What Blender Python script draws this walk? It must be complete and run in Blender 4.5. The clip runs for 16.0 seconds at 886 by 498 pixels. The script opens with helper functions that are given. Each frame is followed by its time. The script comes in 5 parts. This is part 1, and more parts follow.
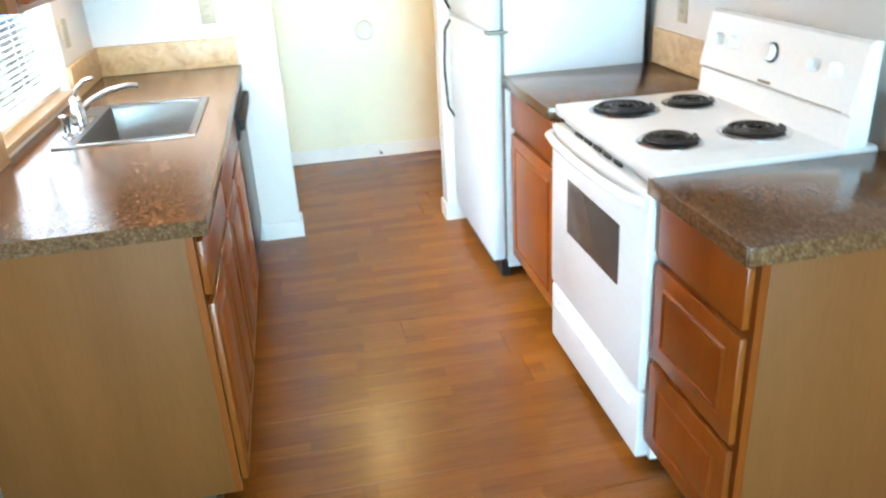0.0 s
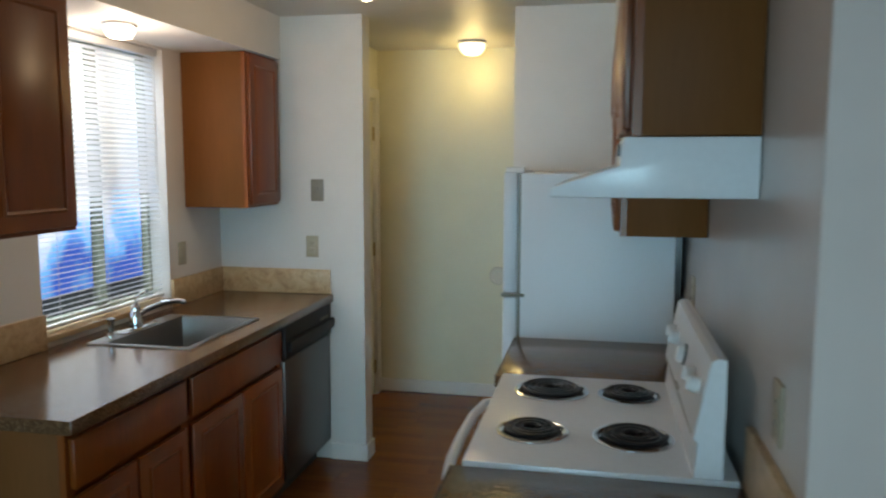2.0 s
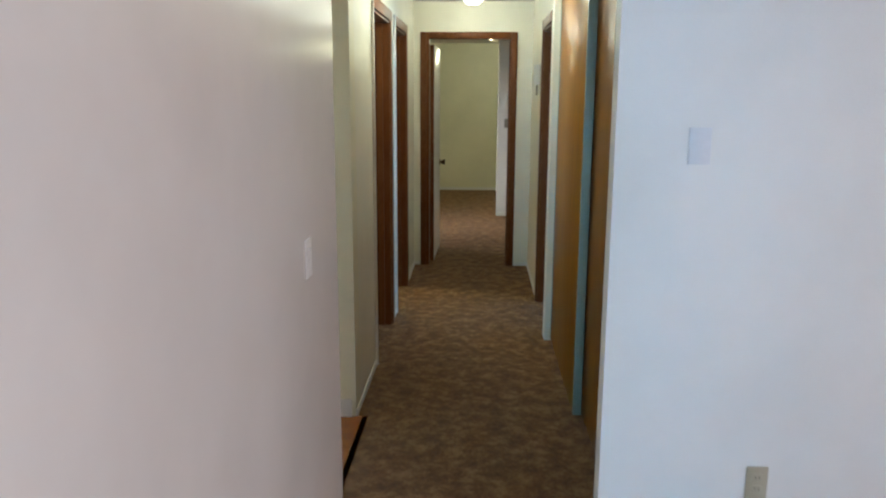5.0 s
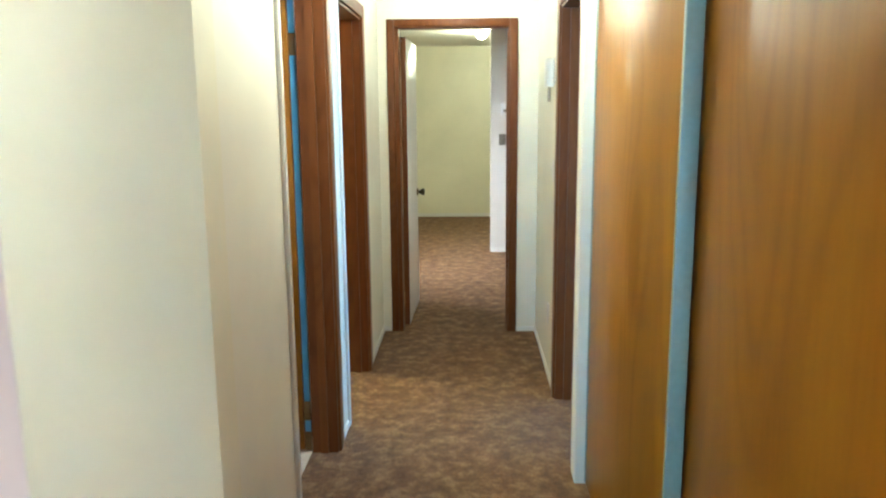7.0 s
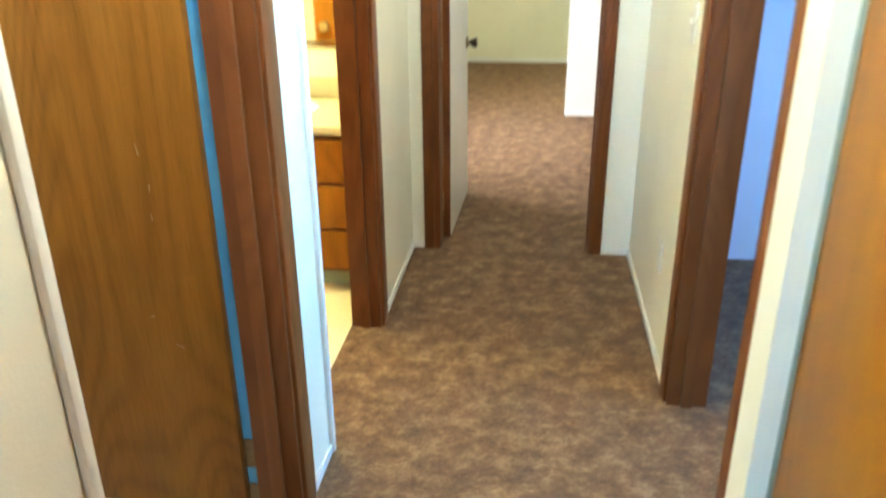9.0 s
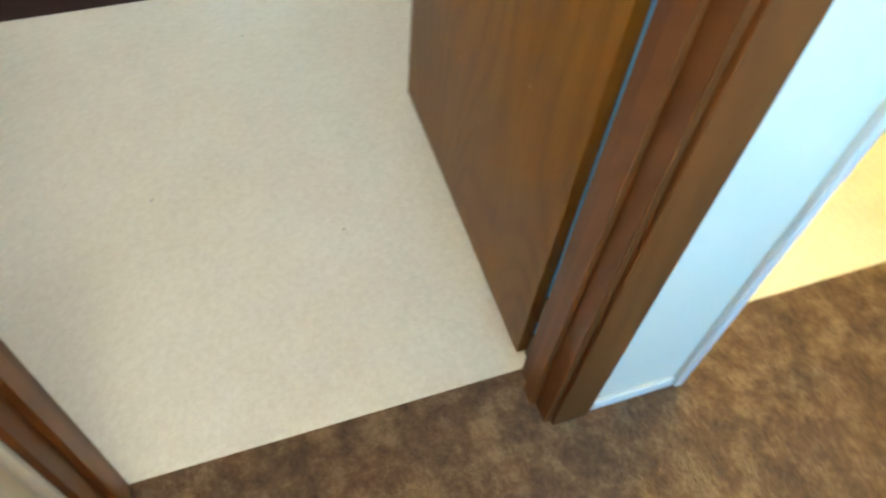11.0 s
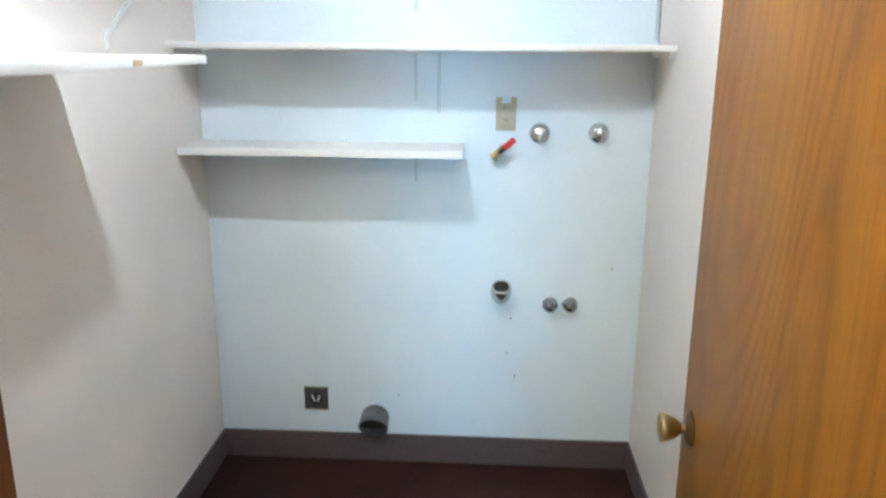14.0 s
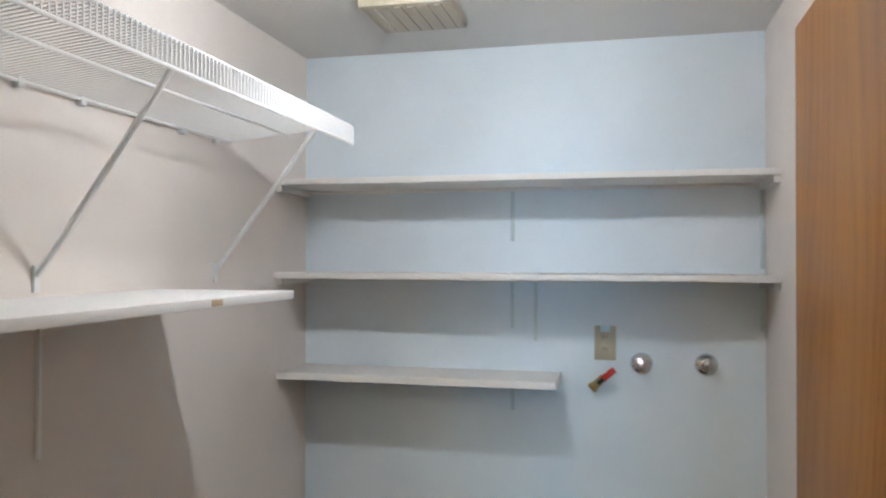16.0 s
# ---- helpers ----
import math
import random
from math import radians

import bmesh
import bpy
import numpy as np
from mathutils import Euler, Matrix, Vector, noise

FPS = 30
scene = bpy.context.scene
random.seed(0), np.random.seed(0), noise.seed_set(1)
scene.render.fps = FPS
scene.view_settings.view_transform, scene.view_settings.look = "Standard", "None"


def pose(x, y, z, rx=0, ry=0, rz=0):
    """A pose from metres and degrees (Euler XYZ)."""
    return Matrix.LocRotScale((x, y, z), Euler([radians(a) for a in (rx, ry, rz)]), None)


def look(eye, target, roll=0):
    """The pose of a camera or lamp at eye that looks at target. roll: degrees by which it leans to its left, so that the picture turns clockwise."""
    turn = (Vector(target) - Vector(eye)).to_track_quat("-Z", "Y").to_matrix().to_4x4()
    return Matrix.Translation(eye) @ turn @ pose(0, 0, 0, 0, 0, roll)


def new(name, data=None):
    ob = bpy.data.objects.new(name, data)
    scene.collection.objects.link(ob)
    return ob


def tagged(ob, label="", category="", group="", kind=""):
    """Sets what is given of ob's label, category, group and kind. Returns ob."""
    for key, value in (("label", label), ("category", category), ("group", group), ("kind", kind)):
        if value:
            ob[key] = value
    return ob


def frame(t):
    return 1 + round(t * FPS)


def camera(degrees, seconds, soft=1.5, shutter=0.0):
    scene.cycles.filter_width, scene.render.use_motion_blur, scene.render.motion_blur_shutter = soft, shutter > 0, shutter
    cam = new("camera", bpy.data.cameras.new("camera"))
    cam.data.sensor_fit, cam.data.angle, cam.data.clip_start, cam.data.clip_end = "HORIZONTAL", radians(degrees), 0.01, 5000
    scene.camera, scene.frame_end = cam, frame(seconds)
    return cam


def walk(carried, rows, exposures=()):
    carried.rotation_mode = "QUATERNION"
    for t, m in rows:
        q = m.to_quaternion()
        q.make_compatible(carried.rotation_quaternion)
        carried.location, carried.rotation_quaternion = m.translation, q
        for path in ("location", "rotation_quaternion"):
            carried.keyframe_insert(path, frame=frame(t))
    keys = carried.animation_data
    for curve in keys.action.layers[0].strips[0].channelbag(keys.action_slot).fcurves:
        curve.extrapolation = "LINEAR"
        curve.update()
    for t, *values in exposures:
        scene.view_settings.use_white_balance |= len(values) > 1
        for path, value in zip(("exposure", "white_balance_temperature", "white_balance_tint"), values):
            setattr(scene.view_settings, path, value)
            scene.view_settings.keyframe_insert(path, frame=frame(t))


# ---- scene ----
cam = camera(60.0, 16.0, soft=2.1, shutter=0.4)
EXPOSURES = [
    (0.0, 0.85, 7800, 18), (0.5, 0.5, 7700, 17), (1.0, -0.5, 7900, 17), (1.5, -1.42, 8600, 21), (2.0, -1.5, 8100, 18),
    (2.5, -1.29, 8300, 20), (3.0, -1.18, 7700, 19), (3.7, -0.95, 6000, 6), (5.8, 0.42, 5450, 4), (7.0, 1.1, 5200, 4), (7.5, 1.18, 5050, 3), (8.0, 1.05, 5150, 1),
    (9.0, 1.68, 5250, 4), (9.7, 1.92, 5650, 5), (11.8, 1.1, 5300, -1), (12.0, 1.15, 5300, -1), (12.5, 1.7, 5050, -3), (13.0, 1.82, 4900, -3),
    (13.5, 1.95, 5250, 1), (14.0, 1.5, 5500, 5), (14.5, 1.1, 5850, 11), (15.0, 0.75, 5850, 12), (15.5, 0.5, 5950, 11), (16.0, 0.4, 5950, 11),
]
PATH = [
    (0, (-1.503, -5.102, 1.541), (-1.184, -3.303, 0.729), -3.3),
    (0.5, (-1.28, -5.021, 1.568), (-1.203, -3.158, 0.844), -1.1),
    (1, (-0.956, -5.093, 1.578), (-1.174, -3.154, 1.14), -1.6),
    (1.5, (-0.652, -5.171, 1.601), (-1.007, -3.212, 1.403), -1.2),
    (2, (-0.362, -5.127, 1.606), (-0.762, -3.18, 1.383), 0.1),
    (2.5, (-0.02, -5.12, 1.608), (-0.395, -3.173, 1.346), -1.5),
    (3, (0.318, -4.99, 1.592), (0.040, -3.033, 1.288), 0.2),
    (3.5, (0.436, -4.768, 1.588), (0.384, -2.797, 1.247), 0.9),
    (5.8, (0.618, -2.791, 1.566), (0.514, -0.839, 1.142), 0.0),
    (6, (0.573, -2.617, 1.57), (0.492, -0.665, 1.14), -0.4),
    (6.5, (0.559, -2.16, 1.563), (0.516, -0.192, 1.208), -0.3),
    (7, (0.597, -1.703, 1.539), (0.529, 0.262, 1.175), -0.5),
    (7.5, (0.604, -1.298, 1.55), (0.479, 0.668, 1.204), 1.3),
    (8, (0.588, -0.843, 1.551), (0.512, 1.124, 1.196), -0.2),
    (8.5, (0.654, -0.45, 1.552), (0.439, 1.479, 1.068), -0.9),
    (9, (0.582, -0.034, 1.475), (0.356, 1.796, 0.7), -0.5),
    (9.5, (0.451, 0.326, 1.483), (0.143, 1.941, 0.345), 1.0),
    (11.8, (0.432, 1.197, 1.425), (-0.772, 1.124, -0.172), -2.2),
    (12, (0.407, 1.199, 1.443), (-0.907, 1.101, -0.062), -2.4),
    (12.5, (0.415, 1.17, 1.462), (-1.15, 1.09, 0.217), 0.3),
    (13, (0.434, 1.145, 1.508), (-1.285, 1.073, 0.489), 0.3),
    (13.5, (0.465, 1.13, 1.575), (-1.368, 1.058, 0.785), 0.4),
    (14, (0.449, 1.156, 1.58), (-1.482, 1.049, 1.064), 0.4),
    (14.5, (0.448, 1.173, 1.609), (-1.507, 1.037, 1.211), 0.0),
    (15, (0.455, 1.185, 1.64), (-1.525, 1.023, 1.407), 0.5),
    (15.5, (0.416, 1.231, 1.636), (-1.562, 0.937, 1.587), 0.3),
    (16, (0.385, 1.282, 1.631), (-1.562, 0.824, 1.655), 0.1),
]
walk(cam, [(t, look(eye, target, roll)) for t, eye, target, roll in PATH],
     exposures=EXPOSURES)

# ---- light ----
world = bpy.data.worlds.new("world")
scene.world = world
world.use_nodes = True
sky = world.node_tree.nodes.new("ShaderNodeTexSky")
sky.sky_type, sky.sun_disc = "NISHITA", False
sky.sun_elevation, sky.sun_rotation = radians(40), radians(73)
world.node_tree.links.new(sky.outputs[0], world.node_tree.nodes["Background"].inputs[0])
world.node_tree.nodes["Background"].inputs[1].default_value = 0.12


def sun_lamp():
    d = bpy.data.lights.new("sun", "SUN")
    d.energy, d.angle, d.color = 3.0, radians(0.5), (1.0, 0.95, 0.88)
    ob = new("sun", d)
    ob.matrix_world = look((20, 6, 22), (0, 0, 0))
    return tagged(ob, kind="structure")


def area_lamp(name, eye, target, sx, sy, watts, color):
    d = bpy.data.lights.new(name, "AREA")
    d.shape, d.size, d.size_y, d.energy, d.color = "RECTANGLE", sx, sy, watts, color
    ob = new(name, d)
    ob.matrix_world = look(eye, target)
    return tagged(ob, kind="structure")


def bulb_lamp(name, place, watts, color, radius=0.07):
    d = bpy.data.lights.new(name, "POINT")
    d.energy, d.color, d.shadow_soft_size = watts, color, radius
    ob = new(name, d)
    ob.location = place
    return tagged(ob, kind="structure")


DAY = (0.32, 0.71, 1.0)
WARM = (1.0, 0.93, 0.65)
sun_lamp()
area_lamp("living_window_light", (-1.1, -8.93, 1.15), (-1.1, 0, 1.1), 1.9, 1.9, 46, DAY).data.spread = radians(52)
# Pinkish fill added on the unseen right side to brighten the hall-side wall.
area_lamp("living_side_window_light", (4.13, -4.4, 1.3), (0.0, -3.9, 1.1), 2.2, 1.4, 122, (1.0, 0.82, 0.77))
area_lamp("kitchen_window_light", (-3.6, -2.235, 3.0), (-2.4, -2.235, 1.5), 1.6, 1.0, 420, (0.50, 0.74, 1.0))
# Blue daylight added for the side room's far wall; no window stands here.
area_lamp("side_room_window_light", (2.9, 1.36, 1.4), (2.4, 3.4, 1.0), 1.4, 1.2, 26, (0.22, 0.42, 1.0))
area_lamp("bedroom_window_light", (-1.93, 5.2, 1.5), (0.75, 5.6, 0.3), 0.5, 0.7, 42, (1.0, 0.90, 0.78)).data.spread = radians(75)
area_lamp("side_room_far_window_light", (3.92, 1.85, 1.5), (-2.18, 1.40, 1.2), 1.0, 1.1, 9, (0.28, 0.68, 1.0)).data.spread = radians(60)
bulb_lamp("passage_bulb", (-1.17, -0.30, 2.19), 9, (1.0, 0.86, 0.40))
bulb_lamp("hall_bulb", (0.53, 0.87, 2.19), 21, WARM)
bulb_lamp("hall_bulb", (0.53, 2.90, 2.19), 7.5, WARM)
bulb_lamp("kitchen_bulb", (-1.23, -2.15, 2.10), 13, (1.0, 0.84, 0.58))
bulb_lamp("soffit_bulb", (-2.20, -2.40, 2.0), 13, (1.0, 0.94, 0.86), 0.05)
bulb_lamp("laundry_bulb", (-1.085, 0.90, 2.24), 17, (0.98, 0.98, 0.96), 0.035)
bulb_lamp("bath_bulb", (-0.75, 2.75, 2.0), 50, (1.0, 0.78, 0.24))
bulb_lamp("bedroom_bulb", (0.74, 7.05, 2.16), 33, (1.0, 0.90, 0.50))

# ---- materials ----
MATS = {}


def tree(name):
    m = bpy.data.materials.new(name)
    m.use_nodes = True
    nt = m.node_tree
    return m, nt, nt.nodes["Principled BSDF"]


def socket_mix(nt, fac, a, b):
    n = nt.nodes.new("ShaderNodeMix")
    n.data_type = "RGBA"
    for key, v in ((0, fac), (6, a), (7, b)):
        if hasattr(v, "is_output"):
            nt.links.new(v, n.inputs[key])
        else:
            n.inputs[key].default_value = v if key == 0 else (*v, 1)
    return n.outputs[2]


def coords(nt, scale=(1, 1, 1), space="Object"):
    c = nt.nodes.new("ShaderNodeTexCoord")
    mp = nt.nodes.new("ShaderNodeMapping")
    mp.inputs["Scale"].default_value = scale
    nt.links.new(c.outputs[space], mp.inputs[0])
    return mp.outputs[0]


def world_coords(nt, scale=(1, 1, 1)):
    g = nt.nodes.new("ShaderNodeNewGeometry")
    mp = nt.nodes.new("ShaderNodeMapping")
    mp.inputs["Scale"].default_value = scale
    nt.links.new(g.outputs["Position"], mp.inputs[0])
    return mp.outputs[0]


def noise_out(nt, vec, scale, detail=4, rough=0.55, distort=0.0):
    n = nt.nodes.new("ShaderNodeTexNoise")
    n.inputs["Scale"].default_value = scale
    n.inputs["Detail"].default_value = detail
    n.inputs["Roughness"].default_value = rough
    n.inputs["Distortion"].default_value = distort
    nt.links.new(vec, n.inputs["Vector"])
    return n.outputs["Fac"]


def ramp(nt, fac, *stops):
    r = nt.nodes.new("ShaderNodeValToRGB")
    el = r.color_ramp.elements
    while len(el) < len(stops):
        el.new(0.5)
    for e, (p, c) in zip(el, stops):
        e.position, e.color = p, (*c, 1)
    nt.links.new(fac, r.inputs[0])
    return r.outputs[0]


def bump(nt, bsdf, height, strength, distance=0.01):
    b = nt.nodes.new("ShaderNodeBump")
    b.inputs["Strength"].default_value = strength
    b.inputs["Distance"].default_value = distance
    nt.links.new(height, b.inputs["Height"])
    nt.links.new(b.outputs[0], bsdf.inputs["Normal"])


def paint(name, color, rough=0.5, relief=0.12, dirt=0.06):
    """Roller-painted wall or enamel with faint orange peel and grime."""
    m, nt, b = tree(name)
    v = world_coords(nt)
    big = noise_out(nt, v, 1.3, 5)
    dark = tuple(c * (1 - dirt * 2.2) for c in color)
    nt.links.new(ramp(nt, big, (0.3, dark), (0.62, color)), b.inputs["Base Color"])
    b.inputs["Roughness"].default_value = rough
    bump(nt, b, noise_out(nt, v, 140, 3), relief, 0.004)
    return m


def wood(name, dark, mid, light, axis="z", rough=0.33, scale=1.0, figure=0.25, rings_per=120.0, gloss=0.5, streak=1.1, pore=0.18):
    """Varnished wood with grain along one axis and contour figure; varied per object."""
    m, nt, b = tree(name)
    k = {"x": (0.07, 1, 1), "y": (1, 0.07, 1), "z": (1, 1, 0.07)}[axis]
    v = world_coords(nt, tuple(a * scale for a in k))
    info = nt.nodes.new("ShaderNodeObjectInfo")
    add = nt.nodes.new("ShaderNodeVectorMath")
    add.operation = "MULTIPLY_ADD"
    nt.links.new(info.outputs["Random"], add.inputs[0])
    add.inputs[1].default_value = (7.3, 5.1, 3.7)
    nt.links.new(v, add.inputs[2])
    fine = noise_out(nt, add.outputs[0], 150, 4, 0.6, 0.2)
    arch = nt.nodes.new("ShaderNodeMapping")
    arch.inputs["Scale"].default_value = {"x": (3.2, 1, 1), "y": (1, 3.2, 1), "z": (1, 1, 3.2)}[axis]
    nt.links.new(add.outputs[0], arch.inputs[0])
    wide = noise_out(nt, arch.outputs[0], 2.6, 2.5 if rings_per > 200 else 1, 0.45, 0.35)
    broad = noise_out(nt, add.outputs[0], streak, 3, 0.5)
    rings = nt.nodes.new("ShaderNodeMath")
    rings.operation = "MULTIPLY"
    nt.links.new(wide, rings.inputs[0])
    rings.inputs[1].default_value = rings_per
    wave = nt.nodes.new("ShaderNodeMath")
    wave.operation = "SINE"
    nt.links.new(rings.outputs[0], wave.inputs[0])
    half = nt.nodes.new("ShaderNodeMapRange")
    half.inputs["From Min"].default_value = -1.0
    nt.links.new(wave.outputs[0], half.inputs[0])
    base = ramp(nt, broad, (0.3, dark), (0.5, mid), (0.7, light))
    lines = ramp(nt, half.outputs[0], (0.0, tuple(x * 0.72 for x in dark)), (0.35, mid), (1.0, light))
    pores = ramp(nt, fine, (0.32, tuple(x * 0.7 for x in dark)), (0.6, mid))
    col = socket_mix(nt, pore, socket_mix(nt, figure, base, lines), pores)
    shift = nt.nodes.new("ShaderNodeHueSaturation")
    mul = nt.nodes.new("ShaderNodeMapRange")
    mul.inputs["To Min"].default_value, mul.inputs["To Max"].default_value = 0.9, 1.1
    nt.links.new(info.outputs["Random"], mul.inputs[0])
    nt.links.new(mul.outputs[0], shift.inputs["Value"])
    nt.links.new(col, shift.inputs["Color"])
    nt.links.new(shift.outputs[0], b.inputs["Base Color"])
    b.inputs["Roughness"].default_value = rough
    b.inputs["Specular IOR Level"].default_value = gloss
    bump(nt, b, fine, 0.05, 0.002)
    return m


def plain(name, color, rough=0.4, metal=0.0, grain=0.05, scale=60):
    m, nt, b = tree(name)
    n = noise_out(nt, world_coords(nt), scale, 3)
    lo = tuple(c * (1 - grain * 2) for c in color)
    nt.links.new(ramp(nt, n, (0.3, lo), (0.7, color)), b.inputs["Base Color"])
    b.inputs["Roughness"].default_value = rough
    b.inputs["Metallic"].default_value = metal
    bump(nt, b, n, 0.03, 0.002)
    return m


def glowing(name, color, strength):
    m, nt, b = tree(name)
    b.inputs["Base Color"].default_value = (*color, 1)
    b.inputs["Emission Color"].default_value = (*color, 1)
    b.inputs["Emission Strength"].default_value = strength
    return m


def carpet_material():
    m, nt, b = tree("carpet")
    v = world_coords(nt)
    blotch = noise_out(nt, v, 11, 9, 0.78, 0.1)
    pile = noise_out(nt, v, 75, 5, 0.75)
    c1 = ramp(nt, blotch, (0.37, (0.098, 0.042, 0.016)), (0.5, (0.248, 0.117, 0.042)), (0.63, (0.54, 0.325, 0.137)))
    c2 = ramp(nt, pile, (0.3, (0.050, 0.023, 0.010)), (0.7, (0.34, 0.20, 0.095)))
    nt.links.new(socket_mix(nt, 0.36, c1, c2), b.inputs["Base Color"])
    b.inputs["Roughness"].default_value = 0.97
    b.inputs["Sheen Weight"].default_value = 0.04
    mixh = nt.nodes.new("ShaderNodeMath")
    mixh.operation = "ADD"
    nt.links.new(blotch, mixh.inputs[0])
    nt.links.new(pile, mixh.inputs[1])
    bump(nt, b, mixh.outputs[0], 1.0, 0.03)
    return m


def laminate_floor_material():
    m, nt, b = tree("laminate_plank")
    v = world_coords(nt, (1, 1, 1))
    info = nt.nodes.new("ShaderNodeObjectInfo")
    add = nt.nodes.new("ShaderNodeVectorMath")
    add.operation = "MULTIPLY_ADD"
    nt.links.new(info.outputs["Random"], add.inputs[0])
    add.inputs[1].default_value = (9.7, 0, 0)
    nt.links.new(v, add.inputs[2])
    br = nt.nodes.new("ShaderNodeTexBrick")
    br.offset, br.squash = 0.37, 1.0
    for key, val in (("Scale", 1.0), ("Mortar Size", 0.0006), ("Brick Width", 0.46), ("Row Height", 0.0635), ("Bias", 0.0)):
        br.inputs[key].default_value = val
    br.inputs["Color1"].default_value = (0.145, 0.038, 0.004, 1)
    br.inputs["Color2"].default_value = (0.245, 0.073, 0.009, 1)
    br.inputs["Mortar"].default_value = (0.12, 0.036, 0.006, 1)
    nt.links.new(add.outputs[0], br.inputs["Vector"])
    mp = nt.nodes.new("ShaderNodeMapping")
    mp.inputs["Scale"].default_value = (0.05, 1, 1)
    nt.links.new(add.outputs[0], mp.inputs[0])
    grain = noise_out(nt, mp.outputs[0], 110, 5, 0.6, 0.4)
    g = ramp(nt, grain, (0.3, (0.11, 0.030, 0.004)), (0.7, (0.30, 0.100, 0.016)))
    nt.links.new(socket_mix(nt, 0.35, br.outputs[0], g), b.inputs["Base Color"])
    b.inputs["Roughness"].default_value = 0.25
    b.inputs["Specular IOR Level"].default_value = 0.36
    bump(nt, b, grain, 0.05, 0.002)
    return m


def speckle_counter(name, dark, mid, light):
    m, nt, b = tree(name)
    v = world_coords(nt)
    s1 = noise_out(nt, v, 130, 5, 0.75)
    s2 = noise_out(nt, v, 34, 5, 0.6, 0.8)
    c1 = ramp(nt, s1, (0.34, dark), (0.5, mid), (0.66, light))
    c2 = ramp(nt, s2, (0.3, dark), (0.7, mid))
    nt.links.new(socket_mix(nt, 0.45, c1, c2), b.inputs["Base Color"])
    b.inputs["Roughness"].default_value = 0.17
    bump(nt, b, s1, 0.03, 0.002)
    return m


def travertine(name):
    m, nt, b = tree(name)
    v = world_coords(nt)
    s = noise_out(nt, v, 16, 6, 0.65, 1.4)
    nt.links.new(ramp(nt, s, (0.28, (0.36, 0.22, 0.11)), (0.5, (0.52, 0.36, 0.20)), (0.72, (0.62, 0.46, 0.28))), b.inputs["Base Color"])
    b.inputs["Roughness"].default_value = 0.38
    bump(nt, b, s, 0.06, 0.003)
    return m


def vinyl_material():
    m, nt, b = tree("sheet_vinyl")
    v = world_coords(nt)
    s = noise_out(nt, v, 70, 5, 0.7, 0.4)
    w = noise_out(nt, v, 3, 4)
    c = ramp(nt, s, (0.3, (0.58, 0.49, 0.36)), (0.7, (0.74, 0.66, 0.52)))
    c2 = ramp(nt, w, (0.3, (0.57, 0.49, 0.37)), (0.7, (0.74, 0.67, 0.54)))
    nt.links.new(socket_mix(nt, 0.4, c, c2), b.inputs["Base Color"])
    b.inputs["Roughness"].default_value = 0.42
    bump(nt, b, s, 0.1, 0.003)
    return m


def dark_floor_material():
    m, nt, b = tree("dark_painted_floor")
    v = world_coords(nt)
    s = noise_out(nt, v, 9, 6, 0.7, 0.6)
    mp = world_coords(nt, (0.35, 1, 1))
    scratch = noise_out(nt, mp, 38, 5, 0.75)
    c = ramp(nt, s, (0.35, (0.020, 0.007, 0.005)), (0.7, (0.042, 0.014, 0.009)))
    c2 = ramp(nt, scratch, (0.66, (0.022, 0.012, 0.010)), (0.8, (0.11, 0.075, 0.05)))
    nt.links.new(socket_mix(nt, 0.3, c, c2), b.inputs["Base Color"])
    b.inputs["Roughness"].default_value = 0.6
    b.inputs["Specular IOR Level"].default_value = 0.1
    bump(nt, b, s, 0.15, 0.004)
    return m


def glass_material():
    m, nt, b = tree("window_glass")
    b.inputs["Transmission Weight"].default_value = 1.0
    b.inputs["Roughness"].default_value = 0.02
    b.inputs["IOR"].default_value = 1.05
    return m


def slat_material():
    m, nt, b = tree("blind_slat")
    b.inputs["Base Color"].default_value = (0.82, 0.83, 0.84, 1)
    b.inputs["Roughness"].default_value = 0.4
    b.inputs["Transmission Weight"].default_value = 0.0
    t = nt.nodes.new("ShaderNodeBsdfTranslucent")
    t.inputs[0].default_value = (0.85, 0.88, 0.92, 1)
    mx = nt.nodes.new("ShaderNodeMixShader")
    mx.inputs[0].default_value = 0.5
    out = nt.nodes["Material Output"]
    nt.links.new(b.outputs[0], mx.inputs[1])
    nt.links.new(t.outputs[0], mx.inputs[2])
    nt.links.new(mx.outputs[0], out.inputs[0])
    return m


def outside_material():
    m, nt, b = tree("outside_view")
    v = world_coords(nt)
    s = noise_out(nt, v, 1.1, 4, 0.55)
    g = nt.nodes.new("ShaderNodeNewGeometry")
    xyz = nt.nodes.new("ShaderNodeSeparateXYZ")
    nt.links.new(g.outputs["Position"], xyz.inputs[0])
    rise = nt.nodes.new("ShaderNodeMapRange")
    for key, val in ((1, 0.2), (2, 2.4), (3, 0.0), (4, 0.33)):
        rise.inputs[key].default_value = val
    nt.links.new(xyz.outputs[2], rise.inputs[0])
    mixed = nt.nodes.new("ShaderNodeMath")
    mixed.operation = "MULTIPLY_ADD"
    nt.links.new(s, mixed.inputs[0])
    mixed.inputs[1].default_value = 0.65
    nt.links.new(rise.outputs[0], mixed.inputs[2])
    # Outdoor brightness is in the emission: deep blue low, near white high.
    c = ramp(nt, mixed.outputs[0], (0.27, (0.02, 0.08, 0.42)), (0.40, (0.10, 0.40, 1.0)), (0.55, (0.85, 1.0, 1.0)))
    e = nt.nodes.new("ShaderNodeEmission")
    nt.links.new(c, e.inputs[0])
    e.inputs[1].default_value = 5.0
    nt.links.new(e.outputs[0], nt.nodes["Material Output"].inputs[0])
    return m


